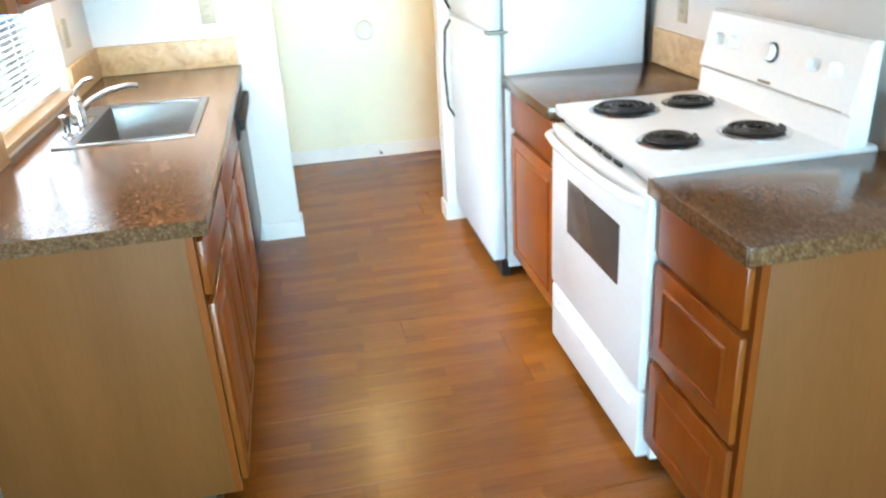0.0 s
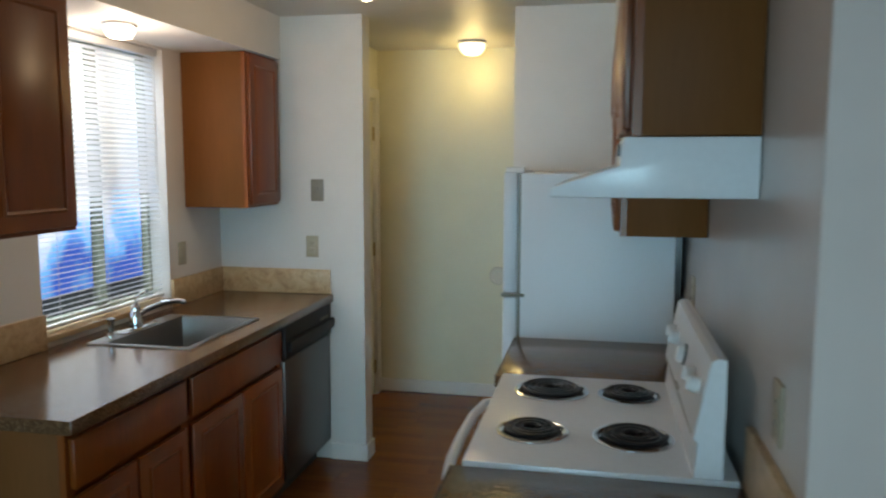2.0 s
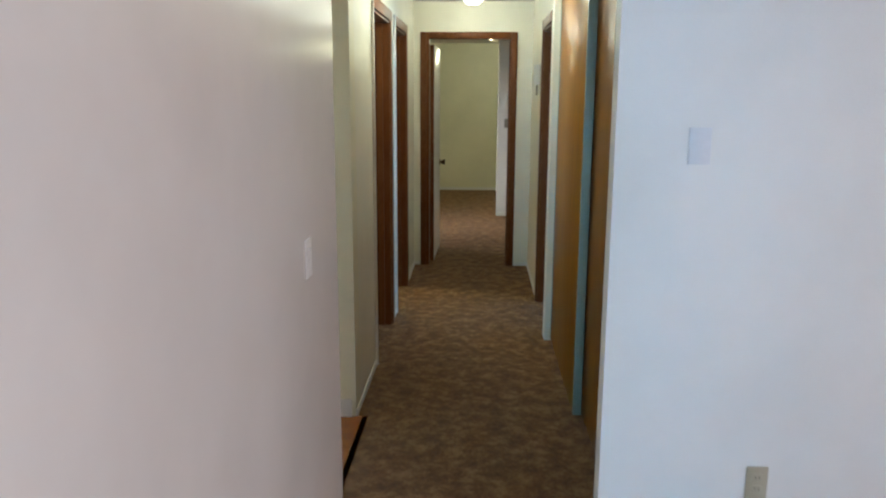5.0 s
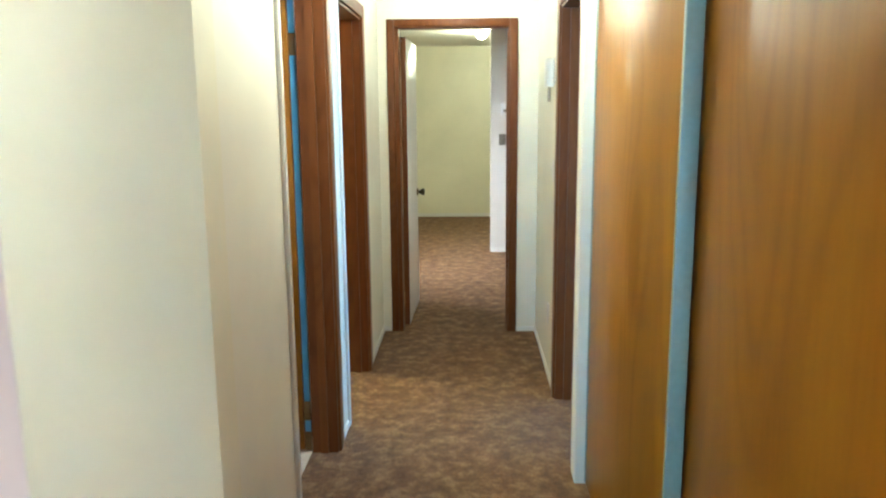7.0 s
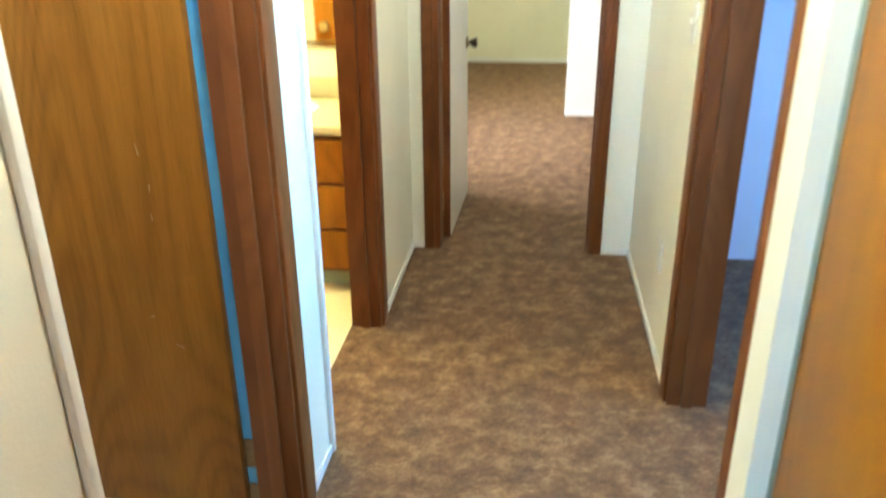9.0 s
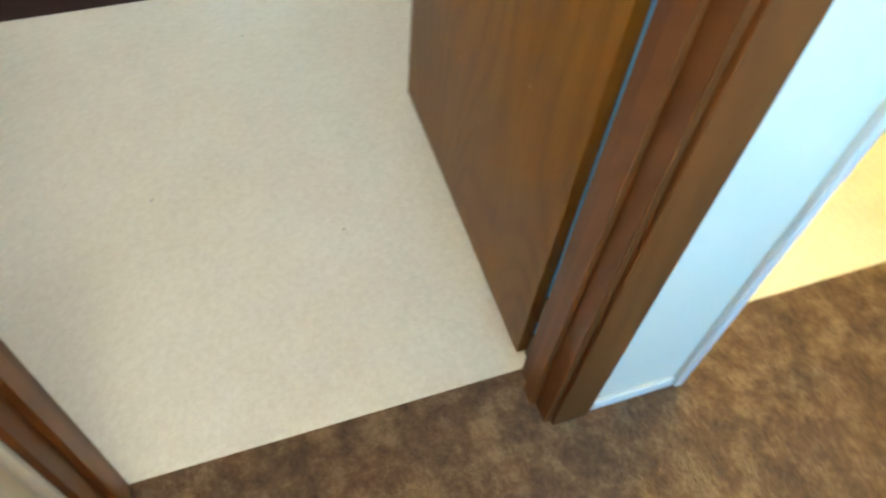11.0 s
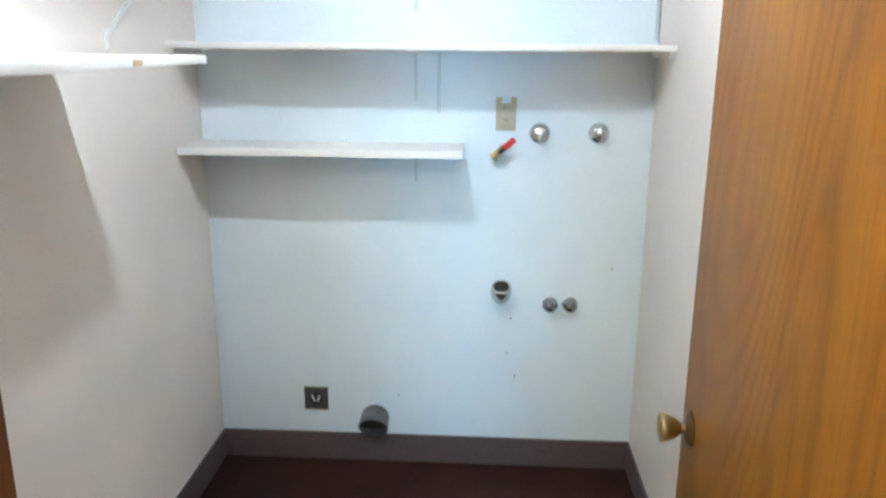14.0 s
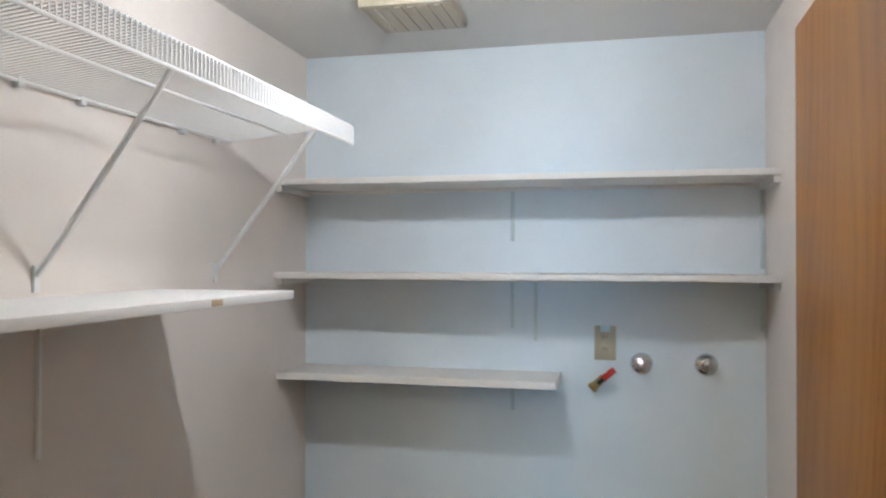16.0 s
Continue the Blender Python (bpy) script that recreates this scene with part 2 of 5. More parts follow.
WHITE = paint("wall_white", (0.74, 0.72, 0.69), 0.55, 0.2)
YELLOW = paint("wall_cream", (0.78, 0.75, 0.585), 0.40, 0.14)
HALLPAINT = paint("wall_hall_paint", (0.79, 0.77, 0.665), 0.38, 0.14)
GLOSSWALL = paint("wall_eggshell", (0.73, 0.70, 0.67), 0.22, 0.045)
# White laundry walls tinted by their light: bluish at the back, warm at the sides.
LAUNDRYBLUELIT = paint("wall_laundry_blue_lit", (0.715, 0.79, 0.84), 0.5, 0.1)
LAUNDRYWARMLIT = paint("wall_laundry_warm_lit", (0.745, 0.675, 0.615), 0.5, 0.1)
CEIL = paint("ceiling_paint", (0.68, 0.66, 0.62), 0.42, 0.5)
TRIM = paint("trim_white", (0.80, 0.79, 0.76), 0.35, 0.03)
ENAMEL = plain("white_enamel", (0.80, 0.82, 0.84), 0.22, 0, 0.02)
FRIDGE = paint("fridge_white", (0.70, 0.745, 0.785), 0.42, 0.25, 0.02)
SHELFWHITE = paint("shelf_white", (0.78, 0.76, 0.73), 0.45, 0.05, 0.02)
CAB = wood("cabinet_maple", (0.165, 0.033, 0.004), (0.22, 0.049, 0.006), (0.285, 0.072, 0.011), "z", 0.3, 1.0, 0.12, 120.0, 0.38, 6.0, 0.25)
CABSIDE = wood("cabinet_side", (0.165, 0.056, 0.014), (0.19, 0.066, 0.017), (0.22, 0.078, 0.022), "z", 0.5, 1.0, 0.05, gloss=0.12, streak=7.0, pore=0.22)
# Blue daylight in the laundry door's hinge gap, put into a paint colour.
GAPLIGHT = paint("gap_light_blue", (0.12, 0.42, 0.85), 0.45, 0.05)
OAKDOOR = wood("door_golden_oak", (0.133, 0.047, 0.004), (0.204, 0.082, 0.008), (0.262, 0.115, 0.012), "z", 0.42, 0.9, 0.28, 170.0, 0.12, 9.0, 0.30)
DOORWOOD = wood("door_birch", (0.205, 0.076, 0.003), (0.258, 0.102, 0.004), (0.315, 0.136, 0.006), "z", 0.36, 0.8, 0.26, 120.0, 0.1, 5.0, 0.24)
CASING = wood("casing_mahogany", (0.09, 0.028, 0.007), (0.137, 0.044, 0.010), (0.18, 0.064, 0.016), "z", 0.42, gloss=0.22)
SILLWOOD = wood("sill_wood", (0.32, 0.20, 0.10), (0.40, 0.26, 0.13), (0.46, 0.31, 0.17), "y", 0.35)
CARPET = carpet_material()
LAMINATE = laminate_floor_material()
COUNTER = speckle_counter("counter_laminate", (0.045, 0.019, 0.007), (0.135, 0.064, 0.027), (0.30, 0.18, 0.098))
SPLASH = travertine("backsplash_laminate")
VINYL = vinyl_material()
DARKFLOOR = dark_floor_material()
SCUFF = plain("bare_floor_scuff", (0.095, 0.060, 0.040), 0.7, 0, 0.3, 90)
DARKCHROME = plain("dark_chrome", (0.30, 0.31, 0.33), 0.15, 1.0, 0.05)
RUBBER = plain("brown_rubber_base", (0.10, 0.068, 0.066), 0.5, 0, 0.1)
STEEL = plain("brushed_steel", (0.55, 0.55, 0.54), 0.27, 1.0, 0.05, 200)
SINKSTEEL = plain("sink_steel", (0.33, 0.32, 0.31), 0.33, 1.0, 0.08, 200)
DARKSTEEL = plain("dishwasher_steel", (0.17, 0.16, 0.155), 0.38, 1.0, 0.06, 150)
CHROME = plain("chrome", (0.64, 0.66, 0.68), 0.12, 1.0, 0.02)
BRASS = plain("brass", (0.50, 0.39, 0.19), 0.3, 1.0, 0.06)
AGEDBRASS = plain("aged_brass", (0.22, 0.15, 0.08), 0.35, 1.0, 0.15)
BLACK = plain("black_plastic", (0.014, 0.014, 0.016), 0.28, 0, 0.1)
MATTEBLACK = plain("matte_black_plastic", (0.010, 0.010, 0.011), 0.6, 0, 0.1)
IRON = plain("coil_iron", (0.012, 0.012, 0.013), 0.4, 0.3, 0.15)
ALMOND = plain("almond_plastic", (0.42, 0.37, 0.27), 0.35, 0, 0.03)
WHITEPLASTIC = plain("white_plastic", (0.76, 0.76, 0.75), 0.35, 0, 0.02)
PALEGREYPLASTIC = plain("pale_grey_plastic", (0.66, 0.66, 0.68), 0.35, 0, 0.02)
GREYPLATE = plain("grey_switch_plate", (0.24, 0.22, 0.18), 0.4, 0, 0.05)
RED = plain("red_handle", (0.55, 0.03, 0.02), 0.4, 0, 0.05)
GREYPIPE = plain("galvanised_duct", (0.20, 0.20, 0.20), 0.4, 0.5, 0.2, 30)
# Near-black for flat caps that stand for the shade inside holes.
HOLESHADE = plain("hole_shade", (0.01, 0.01, 0.01), 0.8, 0, 0.1)
ALUMINIUM = plain("aluminium_edge", (0.25, 0.29, 0.225), 0.5, 0.2, 0.05)
OVENGLASS = plain("oven_glass", (0.085, 0.065, 0.055), 0.24, 0, 0.05)
GLASS = glass_material()
SLAT = slat_material()
OUTSIDE = outside_material()
LIT = glowing("lit_dome_glass", (1.0, 0.86, 0.55), 7.0)
LITWHITE = glowing("lit_bulb", (1.0, 0.93, 0.8), 14.0)
CORD = plain("cord_white", (0.7, 0.7, 0.7), 0.6, 0, 0.02)

# ---- building helpers ----


def box(bm, x0, x1, y0, y1, z0, z1, bevel=0.0, seg=2):
    m = Matrix.Translation(((x0 + x1) / 2, (y0 + y1) / 2, (z0 + z1) / 2)) @ Matrix.Diagonal((abs(x1 - x0), abs(y1 - y0), abs(z1 - z0), 1))
    r = bmesh.ops.create_cube(bm, size=1, matrix=m)
    if bevel:
        edges = {e for v in r["verts"] for e in v.link_edges}
        bmesh.ops.bevel(bm, geom=list(edges), offset=bevel, segments=seg, affect="EDGES", profile=0.5)
    return bm


def boxes(*dims, bevel=0.0):
    bm = bmesh.new()
    for d in dims:
        box(bm, *d, bevel=bevel)
    return bm


def cyl(bm, a, b, r0, r1=None, seg=24, caps=True):
    a, b = Vector(a), Vector(b)
    m = Matrix.Translation((a + b) / 2) @ (b - a).to_track_quat("Z", "Y").to_matrix().to_4x4()
    bmesh.ops.create_cone(bm, cap_ends=caps, segments=seg, radius1=r0, radius2=r0 if r1 is None else r1, depth=(b - a).length, matrix=m)
    return bm


def cyls(*spec, seg=24):
    bm = bmesh.new()
    for s in spec:
        cyl(bm, *s, seg=seg)
    return bm


def lathe(profile, axis_m, seg=28):
    """Turns a profile of (radius, height) about z, then places it."""
    bm = bmesh.new()
    rings = []
    for r, h in profile:
        rings.append([bm.verts.new(axis_m @ Vector((r * math.cos(2 * math.pi * k / seg), r * math.sin(2 * math.pi * k / seg), h))) for k in range(seg)])
    for p, q in zip(rings, rings[1:]):
        for k in range(seg):
            bm.faces.new((p[k], p[(k + 1) % seg], q[(k + 1) % seg], q[k]))
    for ring in (rings[0], rings[-1]):
        if (ring[0].co - ring[seg // 2].co).length > 1e-4:
            bm.faces.new(ring)
    bmesh.ops.recalc_face_normals(bm, faces=bm.faces)
    return bm


def tube(points, r, seg=10):
    """A round bar through points."""
    bm = bmesh.new()
    pts = [Vector(p) for p in points]
    rings = []
    for i, p in enumerate(pts):
        d = (pts[min(i + 1, len(pts) - 1)] - pts[max(i - 1, 0)]).normalized()
        q = d.to_track_quat("Z", "Y")
        rings.append([bm.verts.new(p + q @ Vector((r * math.cos(2 * math.pi * k / seg), r * math.sin(2 * math.pi * k / seg), 0))) for k in range(seg)])
    for a, b in zip(rings, rings[1:]):
        for k in range(seg):
            bm.faces.new((a[k], a[(k + 1) % seg], b[(k + 1) % seg], b[k]))
    bm.faces.new(rings[0])
    bm.faces.new(rings[-1])
    bmesh.ops.recalc_face_normals(bm, faces=bm.faces)
    return bm


def finish(bm, name, material, smooth=True):
    bmesh.ops.recalc_face_normals(bm, faces=bm.faces)
    me = bpy.data.meshes.new(name)
    bm.to_mesh(me)
    bm.free()
    me.materials.append(material)
    if smooth:
        for p in me.polygons:
            p.use_smooth = True
        me.set_sharp_from_angle(angle=radians(35))
    return me


ORIGIN = Vector((0, 0, 0))    # the zero of the room whose things are being built


def part(name, bm, material, parent, label=""):
    bmesh.ops.translate(bm, vec=ORIGIN, verts=bm.verts)
    ob = new(name, finish(bm, name, material))
    ob.parent = parent
    w = Matrix.Identity(4)
    p = parent
    while p:
        w = p.matrix_basis @ w if p.parent is None else p.matrix_parent_inverse @ p.matrix_basis @ w
        p = p.parent
    ob.matrix_parent_inverse = w.inverted()
    return tagged(ob, label)


def thing(name, place, label, category, group=""):
    ob = new(name)
    ob.empty_display_size = 0.1
    ob.location = Vector(place) + ORIGIN
    return tagged(ob, label, category, group)


def structure(name, bm, material, label="", category=""):
    return tagged(new(name, finish(bm, name, material, False)), label, category, "", "structure")


def cuts(lo, hi, holes):
    """Splits a wall of (along, z) into rectangles round its openings."""
    (a0, z0), (a1, z1) = lo, hi
    marks = sorted({a0, a1, *[h[0] for h in holes], *[h[1] for h in holes]})
    out = []
    for p, q in zip(marks, marks[1:]):
        spans = [(z0, z1)]
        for h in holes:
            if h[0] <= p and q <= h[1]:
                nxt = []
                for s in spans:
                    if h[2] > s[0]:
                        nxt.append((s[0], min(s[1], h[2])))
                    if h[3] < s[1]:
                        nxt.append((max(s[0], h[3]), s[1]))
                spans = nxt
        out += [(p, q, s[0], s[1]) for s in spans]
    return out


def wall_along_y(name, x0, x1, y0, y1, z1, material, holes=(), z0=0.0, label="", category="wall"):
    bm = bmesh.new()
    for p, q, a, b in cuts((y0, z0), (y1, z1), holes):
        box(bm, x0, x1, p, q, a, b)
    bmesh.ops.remove_doubles(bm, verts=bm.verts, dist=1e-5)
    return structure(name, bm, material, label, category)


def wall_along_x(name, x0, x1, y0, y1, z1, material, holes=(), z0=0.0, label="", category="wall"):
    bm = bmesh.new()
    for p, q, a, b in cuts((x0, z0), (x1, z1), holes):
        box(bm, p, q, y0, y1, a, b)
    bmesh.ops.remove_doubles(bm, verts=bm.verts, dist=1e-5)
    return structure(name, bm, material, label, category)


# ---- structure ----
H = 2.36
XL, XR, XH = -2.39, -0.03, 0.095      # kitchen left wall, kitchen right wall, its hall side
X1 = 1.03                           # closet face
X2 = 1.055                          # hall right wall past the closet
YS = -1.285                         # stub walls at the kitchen's far end
YE = 3.465                          # hall end wall

ground = structure("ground", boxes((-60, 60, -60, 60, -0.3, -0.06)), plain("outside_ground", (0.045, 0.06, 0.045), 0.9, 0, 0.3, 2), "dull green-brown ground outside the house", "ground")
structure("floor_slab", boxes((-2.6, 4.4, -9.2, 9.4, -0.06, -0.012)), plain("subfloor", (0.2, 0.17, 0.14), 0.9), "plain grey subfloor under the rooms", "floor")
for nm, d in (("floor_carpet_living", (0.06, 4.2, -9.0, -1.19)), ("floor_carpet_hall", (0.03, 1.06, -1.19, YE + 0.06)), ("floor_carpet_closet", (1.06, 1.8, -1.19, 1.3)), ("floor_carpet_hall_edge", (0.0, 0.03, 0.0, YE + 0.06)), ("floor_carpet_threshold", (-0.118, 0.0, 0.738, 1.557)), ("floor_carpet_threshold", (-0.118, 0.0, 1.84, 2.64)), ("floor_carpet_bedroom", (-1.95, 3.0, YE + 0.06, 9.2)), ("floor_carpet_side_room", (1.06, 3.9, 1.3, YE + 0.06))):
    structure(nm, boxes((*d, -0.012, 0.0)), CARPET, "mottled brown cut-pile carpet with lighter and darker blotches", "carpet")
structure("floor_vinyl", boxes((-1.475, -0.118, 0.14, 1.73, -0.012, -0.003), (-2.3, -0.118, 1.83, 3.46, -0.012, -0.004)), VINYL, "cream sheet vinyl floor with faint mottling", "floor")
structure("floor_dark", boxes((-2.245, -1.475, 0.14, 1.73, -0.012, -0.006)), DARKFLOOR, "dark brown painted bare floor with pale scuffs", "floor")
bm = boxes((-2.5, 1.06, -9.0, 0.1, H, H + 0.1), (1.06, 4.3, -9.0, -1.1, H, H + 0.1), (-0.11, 1.2, 0.1, YE + 0.1, H, H + 0.1), (-2.0, 3.1, YE + 0.1, 9.3, H, H + 0.1))
structure("ceiling", bm, CEIL, "off-white textured ceiling with a slight sheen", "ceiling")
structure("ceiling_laundry", boxes((-2.365, -0.11, 0.1, 1.86, H + 0.005, H + 0.1)), CEIL, "off-white laundry ceiling", "ceiling")
structure("ceiling_bath", boxes((-2.3, -0.11, 1.86, YE + 0.1, H, H + 0.1)), CEIL, "off-white bathroom ceiling", "ceiling")
structure("ceiling_side_room", boxes((1.2, 4.0, 1.2, YE + 0.1, H, H + 0.1)), CEIL, "off-white side room ceiling", "ceiling")

WIN = (-2.67, -1.80, 0.955, 2.13)
wall_along_y("wall_left", XL - 0.14, XL, -9.0, -1.165, H, WHITE, [WIN], label="off-white kitchen wall with a window over the sink")
wall_along_x("wall_stub_left", XL, -1.575, YS, -1.165, H, WHITE, label="off-white wall end beside the dishwasher")
wall_along_x("wall_stub_right", -0.79, XR, -1.31, -1.19, H, WHITE, label="off-white wall end behind the fridge")
wall_along_y("wall_kitchen_hall", XR, XH, -3.86, -0.91, H, GLOSSWALL, label="eggshell white wall between kitchen and hall")
wall_along_y("wall_passage_left", -1.99, -1.87, -1.165, 0.0, H, YELLOW, [(-0.87, -0.09, 0, 2.035)], label="cream passage wall with a painted door")
wall_along_x("wall_cream", -2.365, 0.0, 0.0, 0.14, H, YELLOW, label="cream painted wall closing the passage")
LD = (0.738, 1.557, 0, 2.03)
BD = (1.84, 2.64, 0, 2.03)
RD = (1.47, 2.213, 0, 2.03)
ED = (0.105, 0.877, 0, 2.06)
wall_along_y("wall_hall_left", -0.11, 0.0, 0.14, YE + 0.11, H, HALLPAINT, [LD, BD], label="cream hall wall with two doorways")
CL = (-1.06, 1.264, 0, 2.235)
wall_along_y("wall_closet_front", X1, X1 + 0.12, -1.1, 1.38, H, HALLPAINT, [CL], label="cream wall round the sliding closet doors")
wall_along_y("wall_hall_right", X2, X2 + 0.12, 1.38, YE, H, HALLPAINT, [RD], label="cream hall wall with a doorway")
wall_along_x("wall_hall_end", 0.0, X2 + 0.12, YE, YE + 0.11, H, HALLPAINT, [ED], label="cream wall round the bedroom doorway")
wall_along_x("wall_living_right", X1 - 0.03, 4.2, -1.19, -1.1, H, WHITE, label="off-white living room wall with outlets")
structure("wall_closet_back", boxes((1.8, 1.9, -1.1, 1.38, 0, H), (X1 + 0.12, 1.8, 1.27, 1.35, 0, H)), WHITE, "plain white closet back wall", "wall")
wall_along_x("wall_living_back", XL - 0.14, 4.3, -9.12, -9.0, H, WHITE, [(-2.1, 0.3, 0.1, 2.1)], label="off-white wall with a wide window")
# Unseen wall; its opening only goes with the added side fill.
wall_along_y("wall_living_side", 4.2, 4.32, -9.0, -1.1, H, WHITE, [(-5.5, -3.3, 0.6, 2.0)], label="plain off-white living room wall")
wall_along_y("wall_laundry_back", -2.365, -2.245, 0.14, 1.726, H + 0.06, LAUNDRYBLUELIT, label="white laundry wall with pipe stubs and shelves")
wall_along_x("wall_laundry_far", -2.365, -0.11, 1.726, 1.83, H + 0.06, LAUNDRYWARMLIT, label="white laundry side wall")
structure("wall_laundry_near_skin", boxes((-2.245, -0.11, 0.14, 0.146, 0, H + 0.02)), LAUNDRYWARMLIT, "white laundry side wall with shelves", "wall")
structure("wall_bath", boxes((-2.3, -0.11, YE, YE + 0.1, 0, H), (-2.4, -2.3, 1.86, YE, 0, H)), YELLOW, "cream bathroom walls", "wall")
structure("wall_side_room", boxes((X2 + 0.12, 3.95, YE, YE + 0.1, 0, H), (1.9, 3.95, 1.2, 1.3, 0, H)), WHITE, "plain white side room walls", "wall")
wall_along_y("wall_side_room_window", 3.95, 4.05, 1.2, YE + 0.1, H, WHITE, [(1.35, 2.35, 0.9, 2.05)], label="plain white side room wall with a window")
for d in ((-2.05, -1.95, YE + 0.11, 9.25, 0, H), (-1.95, 3.0, 9.15, 9.25, 0, H), (3.0, 3.1, YE + 0.1, 9.25, 0, H), (-2.05, 0.0, YE + 0.1, YE + 0.2, 0, H)):
    structure("wall_bedroom", boxes(d), YELLOW, "cream bedroom wall", "wall")
structure("wall_bedroom_return", boxes((0.826, 3.0, 6.434, 6.55, 0, H)), WHITE, "white bedroom wall end with thermostat", "wall")
structure("soffit_left", boxes((XL, -2.02, -9.0, YS, 2.14, H)), WHITE, "off-white soffit above the wall cabinets", "soffit")
structure("soffit_right", boxes((-0.315, XR, -3.41, -1.31, 2.12, H)), WHITE, "off-white soffit above the wall cabinets", "soffit")


def baseboard(name, material, *dims):
    for d in dims:
        structure(name, boxes(d, bevel=0.004), material, "brown rubber cove base along the laundry wall" if material == RUBBER else "painted baseboard along the wall foot", "baseboard")


baseboard("baseboard_passage", TRIM, (-1.87, -0.02, -0.014, 0.0, 0, 0.09), (-1.87, -1.856, -1.16, -0.94, 0, 0.09))
baseboard("baseboard_stub_left", TRIM, (-1.77, -1.561, YS - 0.014, YS, 0, 0.09), (-1.575, -1.561, YS, -1.165, 0, 0.09))
baseboard("baseboard_stub_right", TRIM, (-0.804, -0.70, -1.324, -1.31, 0, 0.09), (-0.804, -0.79, -1.31, -1.19, 0, 0.09))
baseboard("baseboard_hall", TRIM, (0.0, 0.01, 0.0, 0.722, 0, 0.035), (0.0, 0.01, 1.632, 1.824, 0, 0.035), (0.0, 0.01, 2.71, YE, 0, 0.035), (X2 - 0.01, X2, 2.285, YE, 0, 0.035), (0.925, X2, YE - 0.01, YE, 0, 0.035), (0.0, 0.055, YE - 0.01, YE, 0, 0.035))
baseboard("baseboard_living", TRIM, (X1 - 0.03, 4.2, -1.20, -1.19, 0, 0.03), (X1 - 0.04, X1 - 0.03, -1.19, -1.1, 0, 0.03))
baseboard("baseboard_bedroom", TRIM, (-1.95, 3.0, 9.14, 9.15, 0, 0.05), (0.826, 3.0, 6.424, 6.434, 0, 0.05))
baseboard("baseboard_laundry", RUBBER, (-2.245, -2.237, 0.146, 1.726, -0.006, 0.112), (-2.237, -0.11, 0.146, 0.154, -0.006, 0.112), (-2.237, -0.11, 1.718, 1.726, -0.006, 0.112))


def casing_y(name, x, side, hole, wall, material, near_w=0.062, near_mat=None):
    """Door frame in a wall along y: jambs in the opening, casing on the face at x."""
    y0, y1, _, z1 = hole
    ob = thing(name, (x, (y0 + y1) / 2, 0), "dark reddish-brown wooden door frame", "door frame")
    a, b = (x - wall, x) if side > 0 else (x, x + wall)
    part("jamb", boxes((a - 0.004, b + 0.004, y0, y0 + 0.02, 0, z1)), material, ob)
    part("jamb", boxes((a - 0.004, b + 0.004, y1 - 0.02, y1, 0, z1)), material, ob)
    part("head_jamb", boxes((a - 0.004, b + 0.004, y0 + 0.02, y1 - 0.02, z1 - 0.02, z1)), material, ob)
    xc = (a + b) / 2
    part("stop", boxes((xc - 0.02, xc + 0.015, y0 + 0.02, y0 + 0.032, 0, z1 - 0.02)), material, ob)
    part("stop", boxes((xc - 0.02, xc + 0.015, y1 - 0.032, y1 - 0.02, 0, z1 - 0.02)), material, ob)
    f0, f1 = (x, x + 0.016) if side > 0 else (x - 0.016, x)
    part("casing", boxes((f0, f1, y0 - near_w, y0 + 0.008, 0, z1 + 0.062), bevel=0.005), near_mat or material, ob)
    part("casing", boxes((f0, f1, y1 - 0.008, y1 + 0.072, 0, z1 + 0.062), bevel=0.005), material, ob)
    part("head_casing", boxes((f0 + 0.001, f1 + 0.001, y0 + 0.008, y1 - 0.008, z1 - 0.008, z1 + 0.062), bevel=0.005), material, ob)
    return tagged(ob, kind="structure")


casing_y("door_frame_1", 0.0, 1, LD, 0.11, CASING, 0.014, TRIM)
casing_y("door_frame_2", 0.0, 1, BD, 0.11, CASING, 0.014, TRIM)
casing_y("door_frame_3", X2, -1, RD, 0.12, CASING)
casing_y("door_frame_5", -1.87, 1, (-0.87, -0.09, 0, 2.035), 0.12, TRIM)["label"] = "cream painted door frame in the passage"
ef = thing("door_frame_4", (0.49, YE, 0), "dark reddish-brown wooden door frame", "door frame")
for k, d in (("jamb", (0.105, 0.138, YE - 0.004, YE + 0.114, 0, 2.045)), ("jamb", (0.857, 0.877, YE - 0.004, YE + 0.114, 0, 2.045)), ("head_jamb", (0.105, 0.877, YE - 0.004, YE + 0.114, 2.045, 2.06)),
             ("stop", (0.849, 0.857, YE + 0.03, YE + 0.07, 0, 2.03))):
    part(k, boxes(d), CASING, ef)
for k, d in (("casing", (0.06, 0.110, YE - 0.016, YE, 0, 2.102)), ("casing", (0.866, 0.920, YE - 0.016, YE, 0, 2.102)), ("head_casing", (0.110, 0.866, YE - 0.017, YE, 2.052, 2.102))):
    part(k, boxes(d, bevel=0.005), CASING, ef)
tagged(ef, kind="structure")


def knob_set(parent, at, out, material):
    """A round door knob with its rose; out is the unit direction it stands off."""
    m = Matrix.Translation(at) @ Vector(out).to_track_quat("Z", "Y").to_matrix().to_4x4()
    k = part("door_knob", lathe([(0.011, 0.0), (0.011, 0.019), (0.014, 0.023), (0.020, 0.030), (0.0255, 0.044), (0.0275, 0.054), (0.0265, 0.057), (0.021, 0.058), (0.018, 0.055), (0.001, 0.0545)], m), material, parent, "cup-shaped brass knob")
    part("rose", lathe([(0.033, 0.0), (0.033, 0.003), (0.026, 0.009), (0.012, 0.012)], m), AGEDBRASS, k, "darkened round rose")


